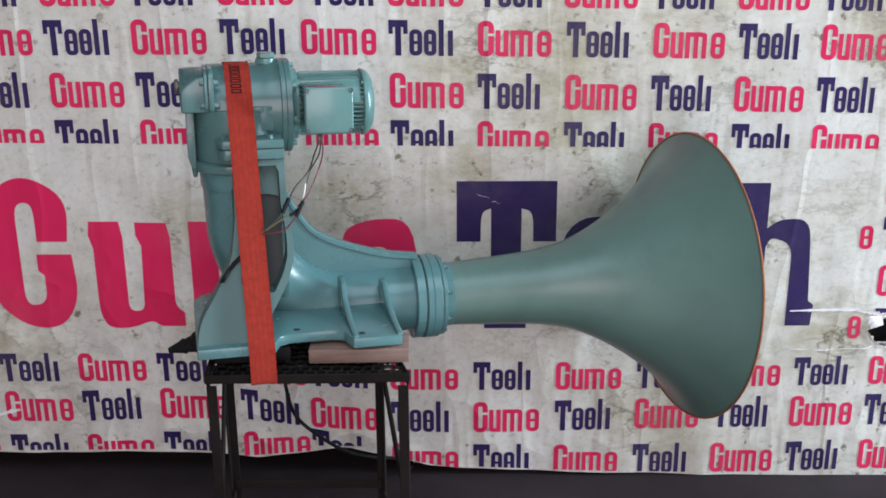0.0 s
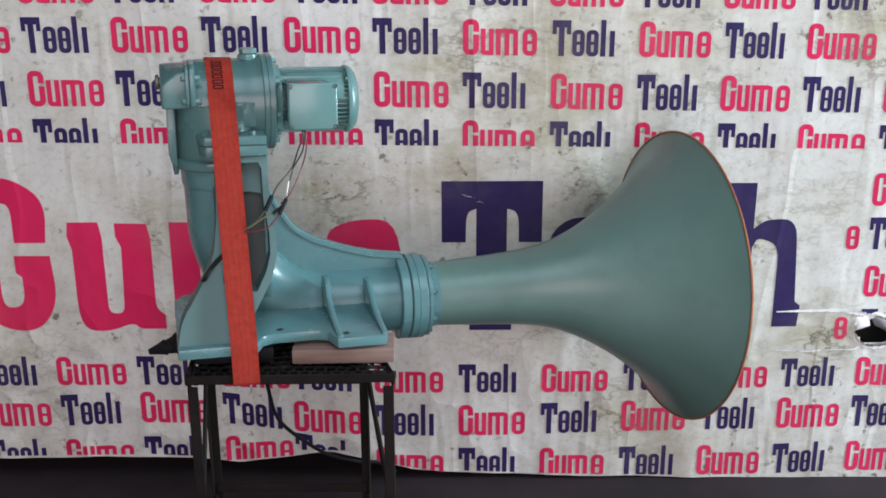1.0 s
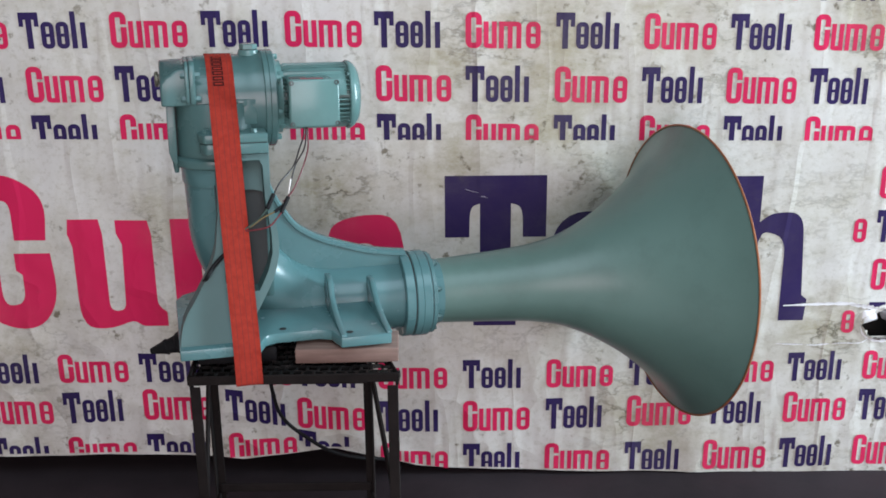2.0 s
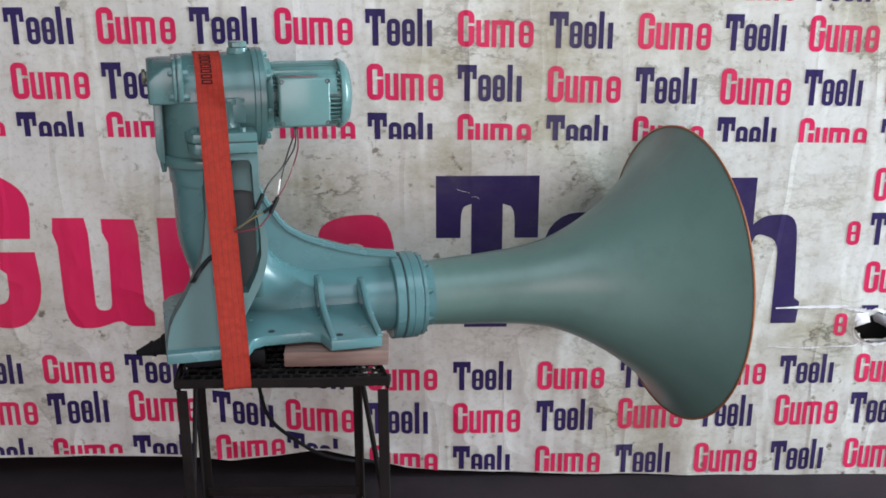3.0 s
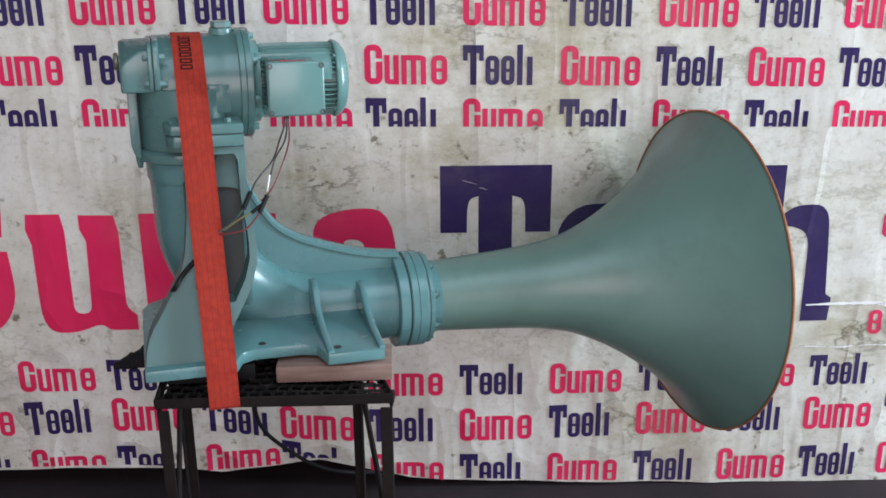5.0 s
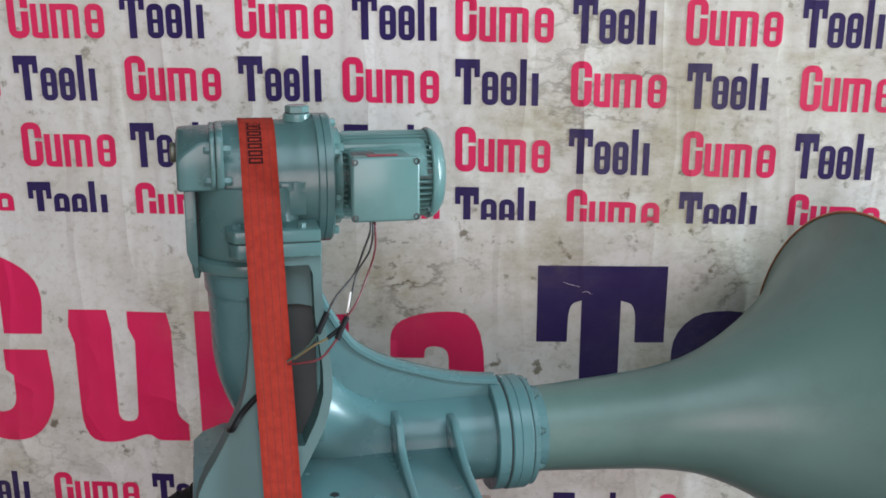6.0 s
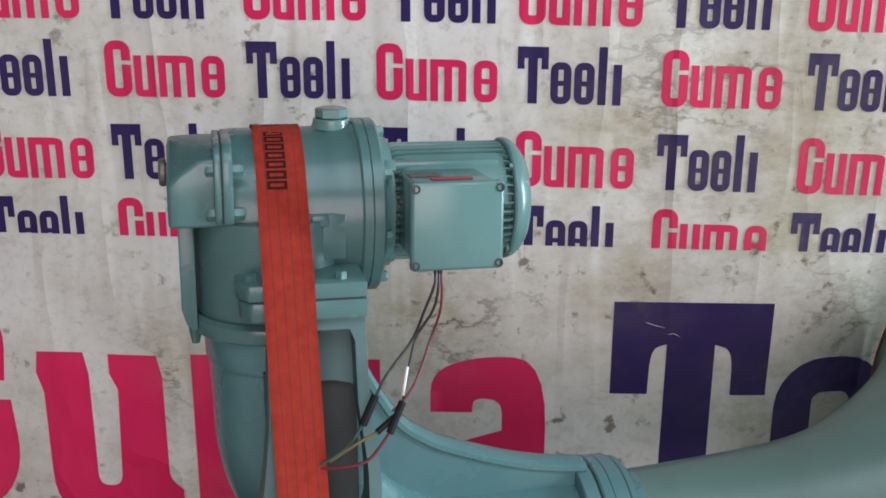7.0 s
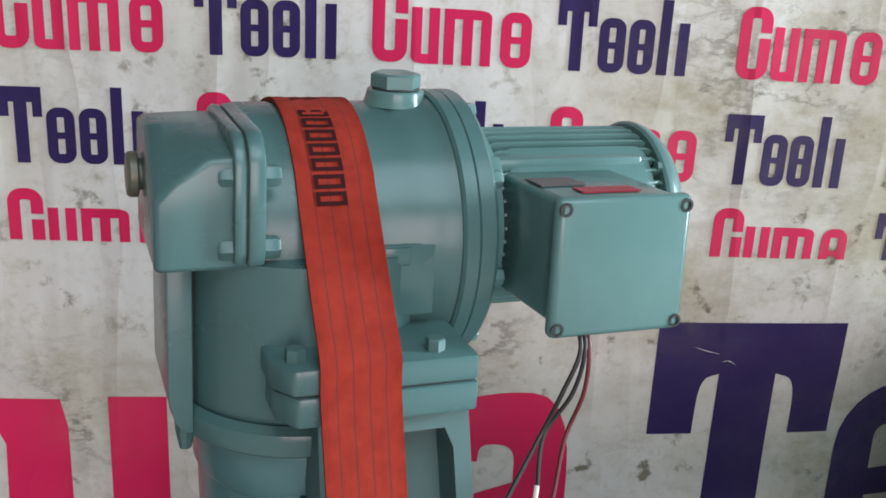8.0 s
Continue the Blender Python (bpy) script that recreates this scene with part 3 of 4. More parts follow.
print_block([block((0.0, 0.67), (0.0, 0.92, 0.2), (0.42, 1.02, 0.3), (1.0, 1.0, 0.45), (1.0, 0.12), (1.06, 0.0), (0.70, 0.0), (0.62, 0.08), (0.30, -0.02, 0.2), (0.0, 0.05, 0.2),
                   (0.0, 0.43, 0.12), (0.62, 0.56), (0.62, 0.75, 0.12), (0.37, 0.76, 0.1), (0.36, 0.67))],
            -0.300, 0.438, 0.196, 0.300, RED, "printed_block")
print_block([block((0.0, 1.0), (1.0, 1.0), (1.0, 0.60), (0.77, 0.60), (0.765, 0.80, 0.09), (0.65, 0.82), (0.65, 0.09), (0.71, 0.06), (0.71, 0.0), (0.28, 0.0), (0.28, 0.06), (0.345, 0.09),
                   (0.345, 0.82), (0.245, 0.80, 0.09), (0.24, 0.60), (0.0, 0.60))], 0.002, 0.432, 0.262, 0.410, BLUE, "printed_block")
print_block([ring_shape(0, 1, 0, 1, 0.33, True)], 0.281, 0.436, 0.205, 0.308, BLUE, "printed_block")
print_block([ring_shape(0, 1, 0, 1, 0.33, True)], 0.518, 0.438, 0.190, 0.302, BLUE, "printed_block")
print_block([block((0.0, 1.0), (0.365, 1.0), (0.365, 0.69), (0.50, 0.75, 0.1), (0.88, 0.76, 0.3), (0.915, 0.50), (0.95, 0.18), (1.02, 0.15), (1.0, 0.0), (0.69, 0.0), (0.69, 0.58, 0.12), (0.42, 0.63, 0.08),
                   (0.365, 0.56), (0.365, 0.0), (0.0, 0.0))], 0.738, 0.437, 0.217, 0.397, BLUE, "printed_block")


# ---- the horn ----
horn = thing("industrial_horn", pose(-0.0489, 2.1557, 0.6845, 0, 1.08, 15.08),
             "sea-green enamelled electric fog horn with flared bell, strapped to a stand", "horn")

BELL = [(0.008, 0.070), (0.03, 0.0705), (0.07, 0.0725), (0.11, 0.0755), (0.15, 0.078), (0.18, 0.0805), (0.215, 0.0835), (0.25, 0.088), (0.285, 0.0945), (0.315, 0.1025),
        (0.35, 0.116), (0.386, 0.133), (0.42, 0.152), (0.458, 0.176), (0.495, 0.203), (0.53, 0.232), (0.56, 0.260), (0.585, 0.287), (0.605, 0.314), (0.616, 0.331), (0.621, 0.339)]


def bell_mesh():
    curve = spline([(s, r, 0) for s, r in BELL], 3)
    outer = [(p.x, p.y) for p in curve]
    inner = [(p.x + 0.0015, p.y - 0.0035) for p in curve][::-1]
    return lathe(outer + inner, 96, None, False)


bell = part("bell", bell_mesh(), PAINT_B, horn, "long flared sea-green bell", 40)
part("rim_edge", lathe([(0.6200 + 0.0024 * math.cos(a), 0.3392 + 0.0024 * math.sin(a)) for a in [2 * math.pi * k / 10 for k in range(11)]], 96, None, False), COPPER, bell, "worn copper-coloured rolled edge")

flange = part("coupling_flange", lathe([(-0.036, 0.060), (-0.036, 0.0915), (-0.034, 0.0935), (-0.0225, 0.0935), (-0.0215, 0.0922), (-0.0205, 0.0935), (-0.004, 0.0935), (-0.002, 0.0915), (-0.002, 0.060)], 64, None, False), PAINT_C, horn, "", 25)
part("gasket", lathe([(-0.0385, 0.06), (-0.0385, 0.0905), (-0.036, 0.0905), (-0.036, 0.06)], 48, None, False), SEAM, flange)
part("gasket", lathe([(-0.002, 0.06), (-0.002, 0.0895), (0.0, 0.0895), (0.0, 0.06)], 48, None, False), SEAM, flange)
part("bell_collar", lathe([(0.0, 0.06), (0.0, 0.0885), (0.0015, 0.0898), (0.0085, 0.0898), (0.0100, 0.0880), (0.0115, 0.074), (0.03, 0.0705)], 64, None, False), PAINT_C, horn, "", 25)
part("casting_flange", lathe([(-0.0585, 0.06), (-0.0585, 0.0905), (-0.057, 0.0925), (-0.040, 0.0925), (-0.0385, 0.0905), (-0.0385, 0.06)], 64, None, False), PAINT_C, horn, "", 25)
for k in range(8):
    a = radians(45 * k + 22)
    b = hex_head(0.0068, 0.006)
    join(b, lathe([(0.006, 0.0038), (0.011, 0.0038)], 10))
    bmesh.ops.transform(b, matrix=pose(0.0095, 0.080 * math.cos(a), 0.080 * math.sin(a)), verts=b.verts)
    part("bolt", b, PAINT, flange)

# the elbow: upright pipe, quarter bend, level run
path, radii = [], []
for k in range(5):
    path.append((-0.416 + 0.001 * k, -0.012 + 0.0015 * k, 0.312 - 0.023 * k))
    radii.append(0.0790)
for k in range(1, 25):
    a = radians(90 * k / 24)
    path.append((-0.205 - 0.207 * math.cos(a), -0.006 * max(0.0, 1 - k / 12), 0.20 - 0.20 * math.sin(a)))
    radii.append(0.0790 - 0.005 * k / 24)
for k in range(1, 5):
    path.append((-0.205 + 0.15 * k / 4, 0, 0))
    radii.append(0.074)
elbow = part("elbow_pipe", tube(path, radii, 48), PAINT_C, horn, "", 40)
part("pipe_collar", lathe([(0.278, 0.0785), (0.282, 0.0808), (0.3120, 0.0822), (0.3145, 0.0815), (0.3145, 0.070)], 48, pose(-0.4160, -0.012, 0) @ UP, False), PAINT_C, elbow)
part("pipe_joint", lathe([(0.3145, 0.060), (0.3145, 0.0808), (0.3172, 0.0808), (0.3172, 0.060)], 48, pose(-0.4160, -0.012, 0) @ UP, False), SEAM, elbow)

# gusset web with its thick rolled upper edge
edge = spline([(-0.336, 0, 0.280), (-0.316, 0, 0.233), (-0.281, 0, 0.178), (-0.247, 0, 0.152), (-0.213, 0, 0.136), (-0.151, 0, 0.115), (-0.10, 0, 0.103), (-0.045, 0, 0.096)], 5)
web_outline = [(p.x, p.z - 0.002) for p in edge] + [(-0.045, 0.02), (-0.20, 0.02), (-0.33, 0.12)]
part("gusset_web", slab(web_outline, -0.012, 0.012, 0), PAINT_C, horn)


def cap_strip():
    bm = bmesh.new()
    rows = []
    for i, p in enumerate(edge):
        d = (edge[min(i + 1, len(edge) - 1)] - edge[max(i - 1, 0)]).normalized()
        n = Vector((-d.z, 0, d.x))
        rows.append([bm.verts.new(p + n * h + Vector((0, u, 0))) for u, h in ((-0.016, -0.004), (-0.016, 0.002), (-0.012, 0.005), (0.012, 0.005), (0.016, 0.002), (0.016, -0.004), (0.012, -0.006), (-0.012, -0.006))])
    for a, b in zip(rows, rows[1:]):
        for k in range(8):
            bm.faces.new((a[k], a[(k + 1) % 8], b[(k + 1) % 8], b[k]))
    bm.faces.new(rows[0])
    bm.faces.new(rows[-1])
    return bm


part("gusset_edge", cap_strip(), PAINT_C, horn, "", 50)


# column bracket in front of the pipe: a plate with a window, a sunk panel behind it
def even(line, m):
    """m points at even steps along a broken line."""
    ln = [Vector((a, 0, b)) for a, b in line]
    steps = [(q - p).length for p, q in zip(ln, ln[1:])]
    total, out = sum(steps), []
    for k in range(m):
        want = total * k / (m - 1)
        for (p, q), st in zip(zip(ln, ln[1:]), steps):
            if want <= st + 1e-9:
                out.append(p.lerp(q, min(1, want / st)))
                break
            want -= st
    return [(p.x, p.z) for p in out]


UC = -0.112
right = even([(-0.337, 0.349), (-0.3372, 0.2858), (-0.3336, 0.2319), (-0.3286, 0.1949), (-0.3300, 0.1687), (-0.3400, 0.1317), (-0.3558, 0.1036), (-0.3705, 0.08), (-0.386, 0.0549), (-0.404, 0.0165)], 18)
under = even([(-0.404, 0.0165), (-0.5235, 0.0165)], 6)
left = even([(-0.5235, 0.0165), (-0.520, 0.045), (-0.511, 0.0683), (-0.4918, 0.0951), (-0.4723, 0.1274), (-0.4576, 0.1531), (-0.4465, 0.1879), (-0.4386, 0.2498), (-0.436, 0.349)], 18)
above = even([(-0.436, 0.349), (-0.337, 0.349)], 6)
outer = right[:-1] + under[:-1] + left[:-1] + above[:-1]
w_right = even([(-0.3540, 0.3379), (-0.3490, 0.3330), (-0.3490, 0.2677), (-0.3420, 0.2054), (-0.3425, 0.1705), (-0.3530, 0.1380), (-0.3720, 0.1046)], 18)
w_under = even([(-0.3720, 0.1046), (-0.4294, 0.1046)], 6)
w_left = even([(-0.4294, 0.1046), (-0.434, 0.1231), (-0.4304, 0.2142), (-0.4263, 0.3305), (-0.4222, 0.3379)], 18)
w_above = even([(-0.4222, 0.3379), (-0.3540, 0.3379)], 6)
inner = w_right[:-1] + w_under[:-1] + w_left[:-1] + w_above[:-1]


def forward(x, z):
    """The column plate leans out towards its foot."""
    return -0.358 * (0.349 - z)


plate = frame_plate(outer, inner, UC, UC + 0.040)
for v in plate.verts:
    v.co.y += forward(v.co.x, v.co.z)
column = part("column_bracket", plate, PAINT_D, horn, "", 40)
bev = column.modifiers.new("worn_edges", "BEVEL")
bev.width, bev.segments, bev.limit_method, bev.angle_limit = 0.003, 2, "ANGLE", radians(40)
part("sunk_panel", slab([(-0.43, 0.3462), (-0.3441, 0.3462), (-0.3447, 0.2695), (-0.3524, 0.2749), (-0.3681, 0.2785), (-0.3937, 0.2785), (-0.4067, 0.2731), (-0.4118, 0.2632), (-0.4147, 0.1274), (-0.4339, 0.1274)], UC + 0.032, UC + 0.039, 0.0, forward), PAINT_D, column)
# dark sheet behind the window; the hollow's shade is put into its colour
part("hollow_shade_sheet", slab([(-0.345, 0.286), (-0.349, 0.100), (-0.440, 0.100), (-0.440, 0.286)], UC + 0.041, UC + 0.046, 0.0, forward), HOLLOW_SHADE, column, "dark sheet standing in for the shade inside the column")
part("column_side", box(-0.350, -0.332, UC + 0.028, 0.060, 0.05, 0.349, 0.004), PAINT, horn)

# base plate: two feet joined by a narrower middle
base_outline = [(-0.526, -0.250), (-0.380, -0.250), (-0.366, -0.215), (-0.345, -0.205), (-0.262, -0.205), (-0.240, -0.215), (-0.228, -0.258), (-0.130, -0.258),
                (-0.130, 0.110), (-0.250, 0.110), (-0.300, 0.085), (-0.480, 0.085), (-0.512, 0.060), (-0.526, 0.030)]


def base_mesh():
    b = slab([(x, y) for x, y in base_outline], -0.004, 0.017, 0.003)
    bmesh.ops.transform(b, matrix=Matrix(((1, 0, 0, 0), (0, 0, 1, 0), (0, 1, 0, 0), (0, 0, 0, 1))), verts=b.verts)
    return b


base = part("base_plate", base_mesh(), PAINT_C, horn)
# dark discs laid on the plate in place of shaded bolt holes
for x, y in ((-0.207, -0.232), (-0.33, -0.185)):
    part("bolt_hole_disc", lathe([(0.0165, 0.0065), (0.0178, 0.0065)], 16, pose(x, y, 0) @ UP), SEAM, base)


# triangular ribs from the level run down to the right foot
def rib(x, t, top):
    prof = [(-0.050, -0.03), (-0.185, -0.03), (-0.186, 0.016), (-0.256, 0.016), (-0.254, 0.021), (-0.215, 0.025), (-0.175, 0.031), (-0.145, 0.040), (-0.122, 0.053), (-0.106, top - 0.008), (-0.094, top), (-0.060, top - 0.002)]
    b = slab(prof, x - t / 2, x + t / 2, 0.003)
    bmesh.ops.transform(b, matrix=Matrix(((0, 1, 0, 0), (1, 0, 0, 0), (0, 0, 1, 0), (0, 0, 0, 1))), verts=b.verts)
    return b


for x, t, top in ((-0.222, 0.012, 0.084), (-0.134, 0.012, 0.072)):
    part("rib", rib(x, t, top), PAINT_C, horn)

# gear housing: upright barrel, level barrel, end box and covers
GC = 0.434  # height of the gear axis
GX, GY, GZ = -0.003, -0.012, 0.003  # the gear sits a little off the bell's axis
UO, GD = 0.014, 0.001
gear = part("gear_barrel", lathe([(-0.466, 0.05), (-0.466, 0.0845), (-0.460, 0.0860), (-0.40, 0.0865), (-0.362, 0.0870), (-0.357, 0.0890), (-0.346, 0.0893), (-0.338, 0.0908), (-0.330, 0.0915), (-0.330, 0.05)], 64, pose(0, 0, GC)), PAINT, horn, "", 30)
upright = part("upright_barrel", lathe([(0.312, 0.082), (0.330, 0.0820), (0.438, 0.0820), (0.438, 0.03)], 56, pose(-0.4215, 0.002, 0) @ UP), PAINT, horn, "", 30)
skirt = part("barrel_skirt", lathe([(0.3140, 0.060), (0.3140, 0.0835), (0.3165, 0.0862), (0.3270, 0.0880), (0.3310, 0.0868), (0.3350, 0.0810)], 56, pose(-0.4235, -0.002, 0) @ UP, False), PAINT, horn, "", 30)
cheeks = [part("side_cheek", slab([(-0.5155, 0.437), (-0.5155, 0.345), (-0.511, 0.329), (-0.505, 0.322), (-0.500, 0.322), (-0.500, 0.437)], -0.050, 0.03, 0.0015), PAINT, horn)]
# dark strip in the groove beside the cheek, coloured as the groove's shade
cheeks += [part("side_cheek", slab([(-0.501, 0.437), (-0.501, 0.336), (-0.490, 0.336), (-0.490, 0.437)], -0.030, 0.03, 0.0), SEAM, horn)]
drip = part("drip_lug", lathe([(0.0, 0.004), (0.012, 0.0065), (0.02, 0.007)], 10, pose(-0.503, -0.03, 0.302) @ UP), PAINT, horn)


def end_box():
    """A cast box whose upper front edge slopes away towards its outer end."""
    bm = bmesh.new()
    rows = []
    for x, zt, zf in ((-0.5235, 0.513, 0.480), (-0.512, 0.514, 0.491), (-0.492, 0.515, 0.505), (-0.464, 0.515, 0.507)):
        rows.append([bm.verts.new(p) for p in ((x, -0.092, 0.437), (x, -0.092, zf), (x, -0.035, zt), (x, 0.006, zt), (x, 0.012, zf), (x, 0.012, 0.437))])
    for a, b in zip(rows, rows[1:]):
        for k in range(6):
            bm.faces.new((a[k], a[(k + 1) % 6], b[(k + 1) % 6], b[k]))
    bm.faces.new(rows[0])
    bm.faces.new(rows[-1])
    bmesh.ops.recalc_face_normals(bm, faces=bm.faces)
    sharp = [e for e in bm.edges if len(e.link_faces) == 2 and e.calc_face_angle() > radians(35)]
    bmesh.ops.bevel(bm, geom=sharp, offset=0.004, segments=2, affect="EDGES", profile=0.5)
    return bm


end = part("end_box", end_box(), PAINT, horn, "", 50)


def cover_plate(x0, x1, hy, z0, z1, r):
    c = 0.013
    b = slab([(-hy, z0 + 0.01), (-hy + 0.004, z0 + 0.003), (-hy + 0.012, z0), (0.010, z0), (0.014, z0 + 0.004), (0.014, z1 - r), (0.010, z1 - 0.003), (0.002, z1),
              (-hy + c + 0.006, z1), (-hy + c - 0.003, z1 - 0.003), (-hy + 0.004, z1 - c + 0.004), (-hy, z1 - c - 0.004)], x0, x1, 0)
    rim = [e for e in b.edges if abs(e.verts[0].co.y - e.verts[1].co.y) < 1e-5]
    bmesh.ops.bevel(b, geom=rim, offset=0.0018, segments=2, affect="EDGES", profile=0.5)
    bmesh.ops.transform(b, matrix=Matrix(((0, 1, 0, 0), (1, 0, 0, 0), (0, 0, 1, 0), (0, 0, 0, 1))), verts=b.verts)
    return b


cover = part("end_cover", cover_plate(-0.4785, -0.4710, 0.0985, 0.439, 0.519, 0.016), PAINT, horn)
part("cover_joint", cover_plate(-0.4714, -0.4698, 0.0975, 0.440, 0.518, 0.015), SEAM, cover)
cover_b = part("end_cover", cover_plate(-0.4704, -0.4600, 0.0995, 0.438, 0.520, 0.016), PAINT, horn)
for y, z in ((-0.089, 0.450), (-0.088, 0.494), (0.004, 0.450), (0.004, 0.505)):
    b = hex_head(0.0070, 0.010)
    bmesh.ops.transform(b, matrix=pose(-0.460, y, z), verts=b.verts)
    part("bolt", b, PAINT, cover)
    b = hex_head(0.0070, 0.009)
    bmesh.ops.transform(b, matrix=pose(-0.4780, y, z, 0, 0, 180), verts=b.verts)
    part("bolt", b, PAINT, cover)
side_plug = part("side_plug", lathe([(0.0, 0.010), (0.003, 0.010), (0.003, 0.0135), (0.004, 0.0145), (0.008, 0.0145), (0.010, 0.0130), (0.0105, 0.008), (0.0105, 0.0)], 28, pose(-0.5225, -0.022, 0.480, 0, 0, 180), False), BRASS, horn, "dull greenish brass side plug")
plug = part("filler_plug", lathe([(0.0, 0.0225), (0.005, 0.0205), (0.0095, 0.0198), (0.0105, 0.0185), (0.0105, 0.0)], 28, pose(-0.3515, 0, 0.5200) @ UP, False), PAINT_M, horn)
part("plug_head", lathe([(0.0, 0.0175), (0.0085, 0.0175), (0.0098, 0.0155)], 6, pose(-0.3515, 0, 0.5318, 0, 0, 22) @ UP), PAINT_M, plug)

part("washer", lathe([(0.0, 0.0165), (0.0010, 0.0165)], 24, pose(-0.3515, 0, 0.5309) @ UP), SEAM, plug)

# raised pads and gussets on the front of the gear barrel
part("cast_pad", box(-0.394, -0.3480, -0.0890, -0.05, 0.398, 0.4465, 0.002), PAINT, gear)
part("cast_pad", box(-0.384, -0.366, -0.0912, -0.08, 0.4335, 0.4455, 0.0015), PAINT, gear)

# mounting ledge under the gear
def ledge_mesh(x0, x1, y0, y1, z0, z1, cut):
    """A flat plate whose front outer corner is cut off and whose lower edge is drawn in."""
    b = slab([(x0, y1), (x0, y0 + cut * 1.5), (x0 + cut, y0), (x1, y0), (x1, y1)], z0, z1, 0.0025)
    bmesh.ops.transform(b, matrix=Matrix(((1, 0, 0, 0), (0, 0, 1, 0), (0, 1, 0, 0), (0, 0, 0, 1))), verts=b.verts)
    bmesh.ops.recalc_face_normals(b, faces=b.faces)
    return b


ledge = part("mounting_ledge", ledge_mesh(-0.462, -0.336, -0.112, 0.108, 0.349, 0.3690, 0.011), PAINT, horn)
part("ledge_plate", ledge_mesh(-0.465, -0.337, -0.1125, 0.106, 0.3705, 0.3875, 0.011), PAINT, ledge)
part("ledge_joint", ledge_mesh(-0.460, -0.339, -0.1100, 0.103, 0.368, 0.3715, 0.011), SEAM, ledge)
for x, y in ((-0.450, -0.096), (-0.362, -0.098), (-0.450, 0.092), (-0.362, 0.092)):
    b = lathe([(0.0, 0.0064), (0.0070, 0.0064), (0.0080, 0.0055)], 6, pose(x, y, 0.3875) @ UP)
    part("bolt", b, PAINT, ledge)

# motor
motor = part("motor_flange", lathe([(-0.331, 0.05), (-0.331, 0.0930), (-0.329, 0.0952), (-0.3205, 0.0952), (-0.3197, 0.0938), (-0.3189, 0.0952), (-0.309, 0.0952), (-0.306, 0.0925), (-0.306, 0.03)], 64, pose(0, 0, GC)), PAINT, horn, "", 25)
for k in range(8):
    a = radians(45 * k + 10)
    b = hex_head(0.0065, 0.008)
    bmesh.ops.transform(b, matrix=pose(-0.306, 0.0845 * math.cos(a), GC + 0.0845 * math.sin(a)), verts=b.verts)
    part("bolt", b, PAINT_M, motor)
body = part("motor_body", lathe([(-0.306, 0.079), (-0.303, 0.0735), (-0.299, 0.0720), (-0.293, 0.0715), (-0.292, 0.0540), (-0.150, 0.0540), (-0.150, 0.02)], 48, pose(0, 0, GC + 0.002)), PAINT_M, horn, "ribbed pale sea-green motor housing", 30)
for k in range(42):
    a0 = 360 / 42 * k
    fin = slab([(-0.2925, 0.050), (-0.155, 0.050), (-0.155, 0.060), (-0.165, 0.0655), (-0.284, 0.0655), (-0.2925, 0.0610)], -0.0012, 0.0012, 0.0004)
    bmesh.ops.transform(fin, matrix=pose(0, 0, GC + 0.002, a0 - 90, 0, 0), verts=fin.verts)
    part("cooling_fin", fin, PAINT_M, body)
for a0 in (45, 135, 225, 315):
    a = radians(a0)
    part("end_lug", box(-0.303, -0.290, -0.007, 0.007, 0.060, 0.0735, 0.002, 2, None, pose(0, 0, GC + 0.002, a0 - 90, 0, 0)), PAINT_M, body)
shell = bmesh.new()
rows = []
for k in range(13):
    a = radians(28 + 54 * k / 12)
    rows.append([shell.verts.new((x, -r * math.sin(a), GC + 0.002 + r * math.cos(a))) for x, r in ((-0.280, 0.054), (-0.280, 0.0640), (-0.274, 0.0660), (-0.176, 0.0660), (-0.168, 0.0640), (-0.168, 0.054))])
for p, q in zip(rows, rows[1:]):
    for k in range(5):
        shell.faces.new((p[k], q[k], q[k + 1], p[k + 1]))
shell.faces.new(rows[0])
shell.faces.new(rows[-1])
part("housing_side", shell, PAINT_M, body, "", 30)
fan = part("fan_cover", lathe([(-0.161, 0.050), (-0.161, 0.0672), (-0.159, 0.0690), (-0.156, 0.0690), (-0.151, 0.0672), (-0.145, 0.0625), (-0.139, 0.0540), (-0.1355, 0.041), (-0.134, 0.020), (-0.1335, 0.0)], 56, pose(0, 0, GC + 0.002), False), PAINT_M, horn, "", 30)
for a0 in (45, 135, 225, 315):
    a = radians(a0)
    b = hex_head(0.004, 0.004)
    bmesh.ops.transform(b, matrix=pose(-0.164, 0.065 * math.cos(a), GC + 0.002 + 0.065 * math.sin(a), 0, 0, 0), verts=b.verts)
    part("screw", b, PAINT_M, body)

TB = pose(-0.2465, 0.010, GC + 0.004, -3, 0, 0)
tbox = part("terminal_box", box(-0.043, 0.043, -0.121, -0.035, -0.040, 0.042, 0.005, 3, None, TB), PAINT_M, horn, "square terminal box with flat lid")
part("lid", box(-0.0478, 0.0478, -0.131, -0.1205, -0.0465, 0.0440, 0.0045, 3, None, TB), PAINT_M, tbox)
for sx in (-1, 1):
    for sz in (-1, 1):
        part("lid_screw", lathe([(0.0, 0.0045), (0.0012, 0.0045), (0.0014, 0.0028), (0.0004, 0.0026), (0.0004, 0.0)], 16, TB @ pose(sx * 0.0428, -0.1305, -0.0015 + sz * 0.0385, 0, 0, -90), False), SCREW, tbox)
part("rating_label", box(-0.040, -0.008, -0.090, -0.066, 0.0425, 0.0435, 0, 1, None, TB), LABEL, tbox, "dark rating label")
part("rating_label", box(-0.022, 0.020, -0.112, -0.098, 0.0425, 0.0435, 0, 1, None, TB), LABEL_RED, tbox, "small red label")
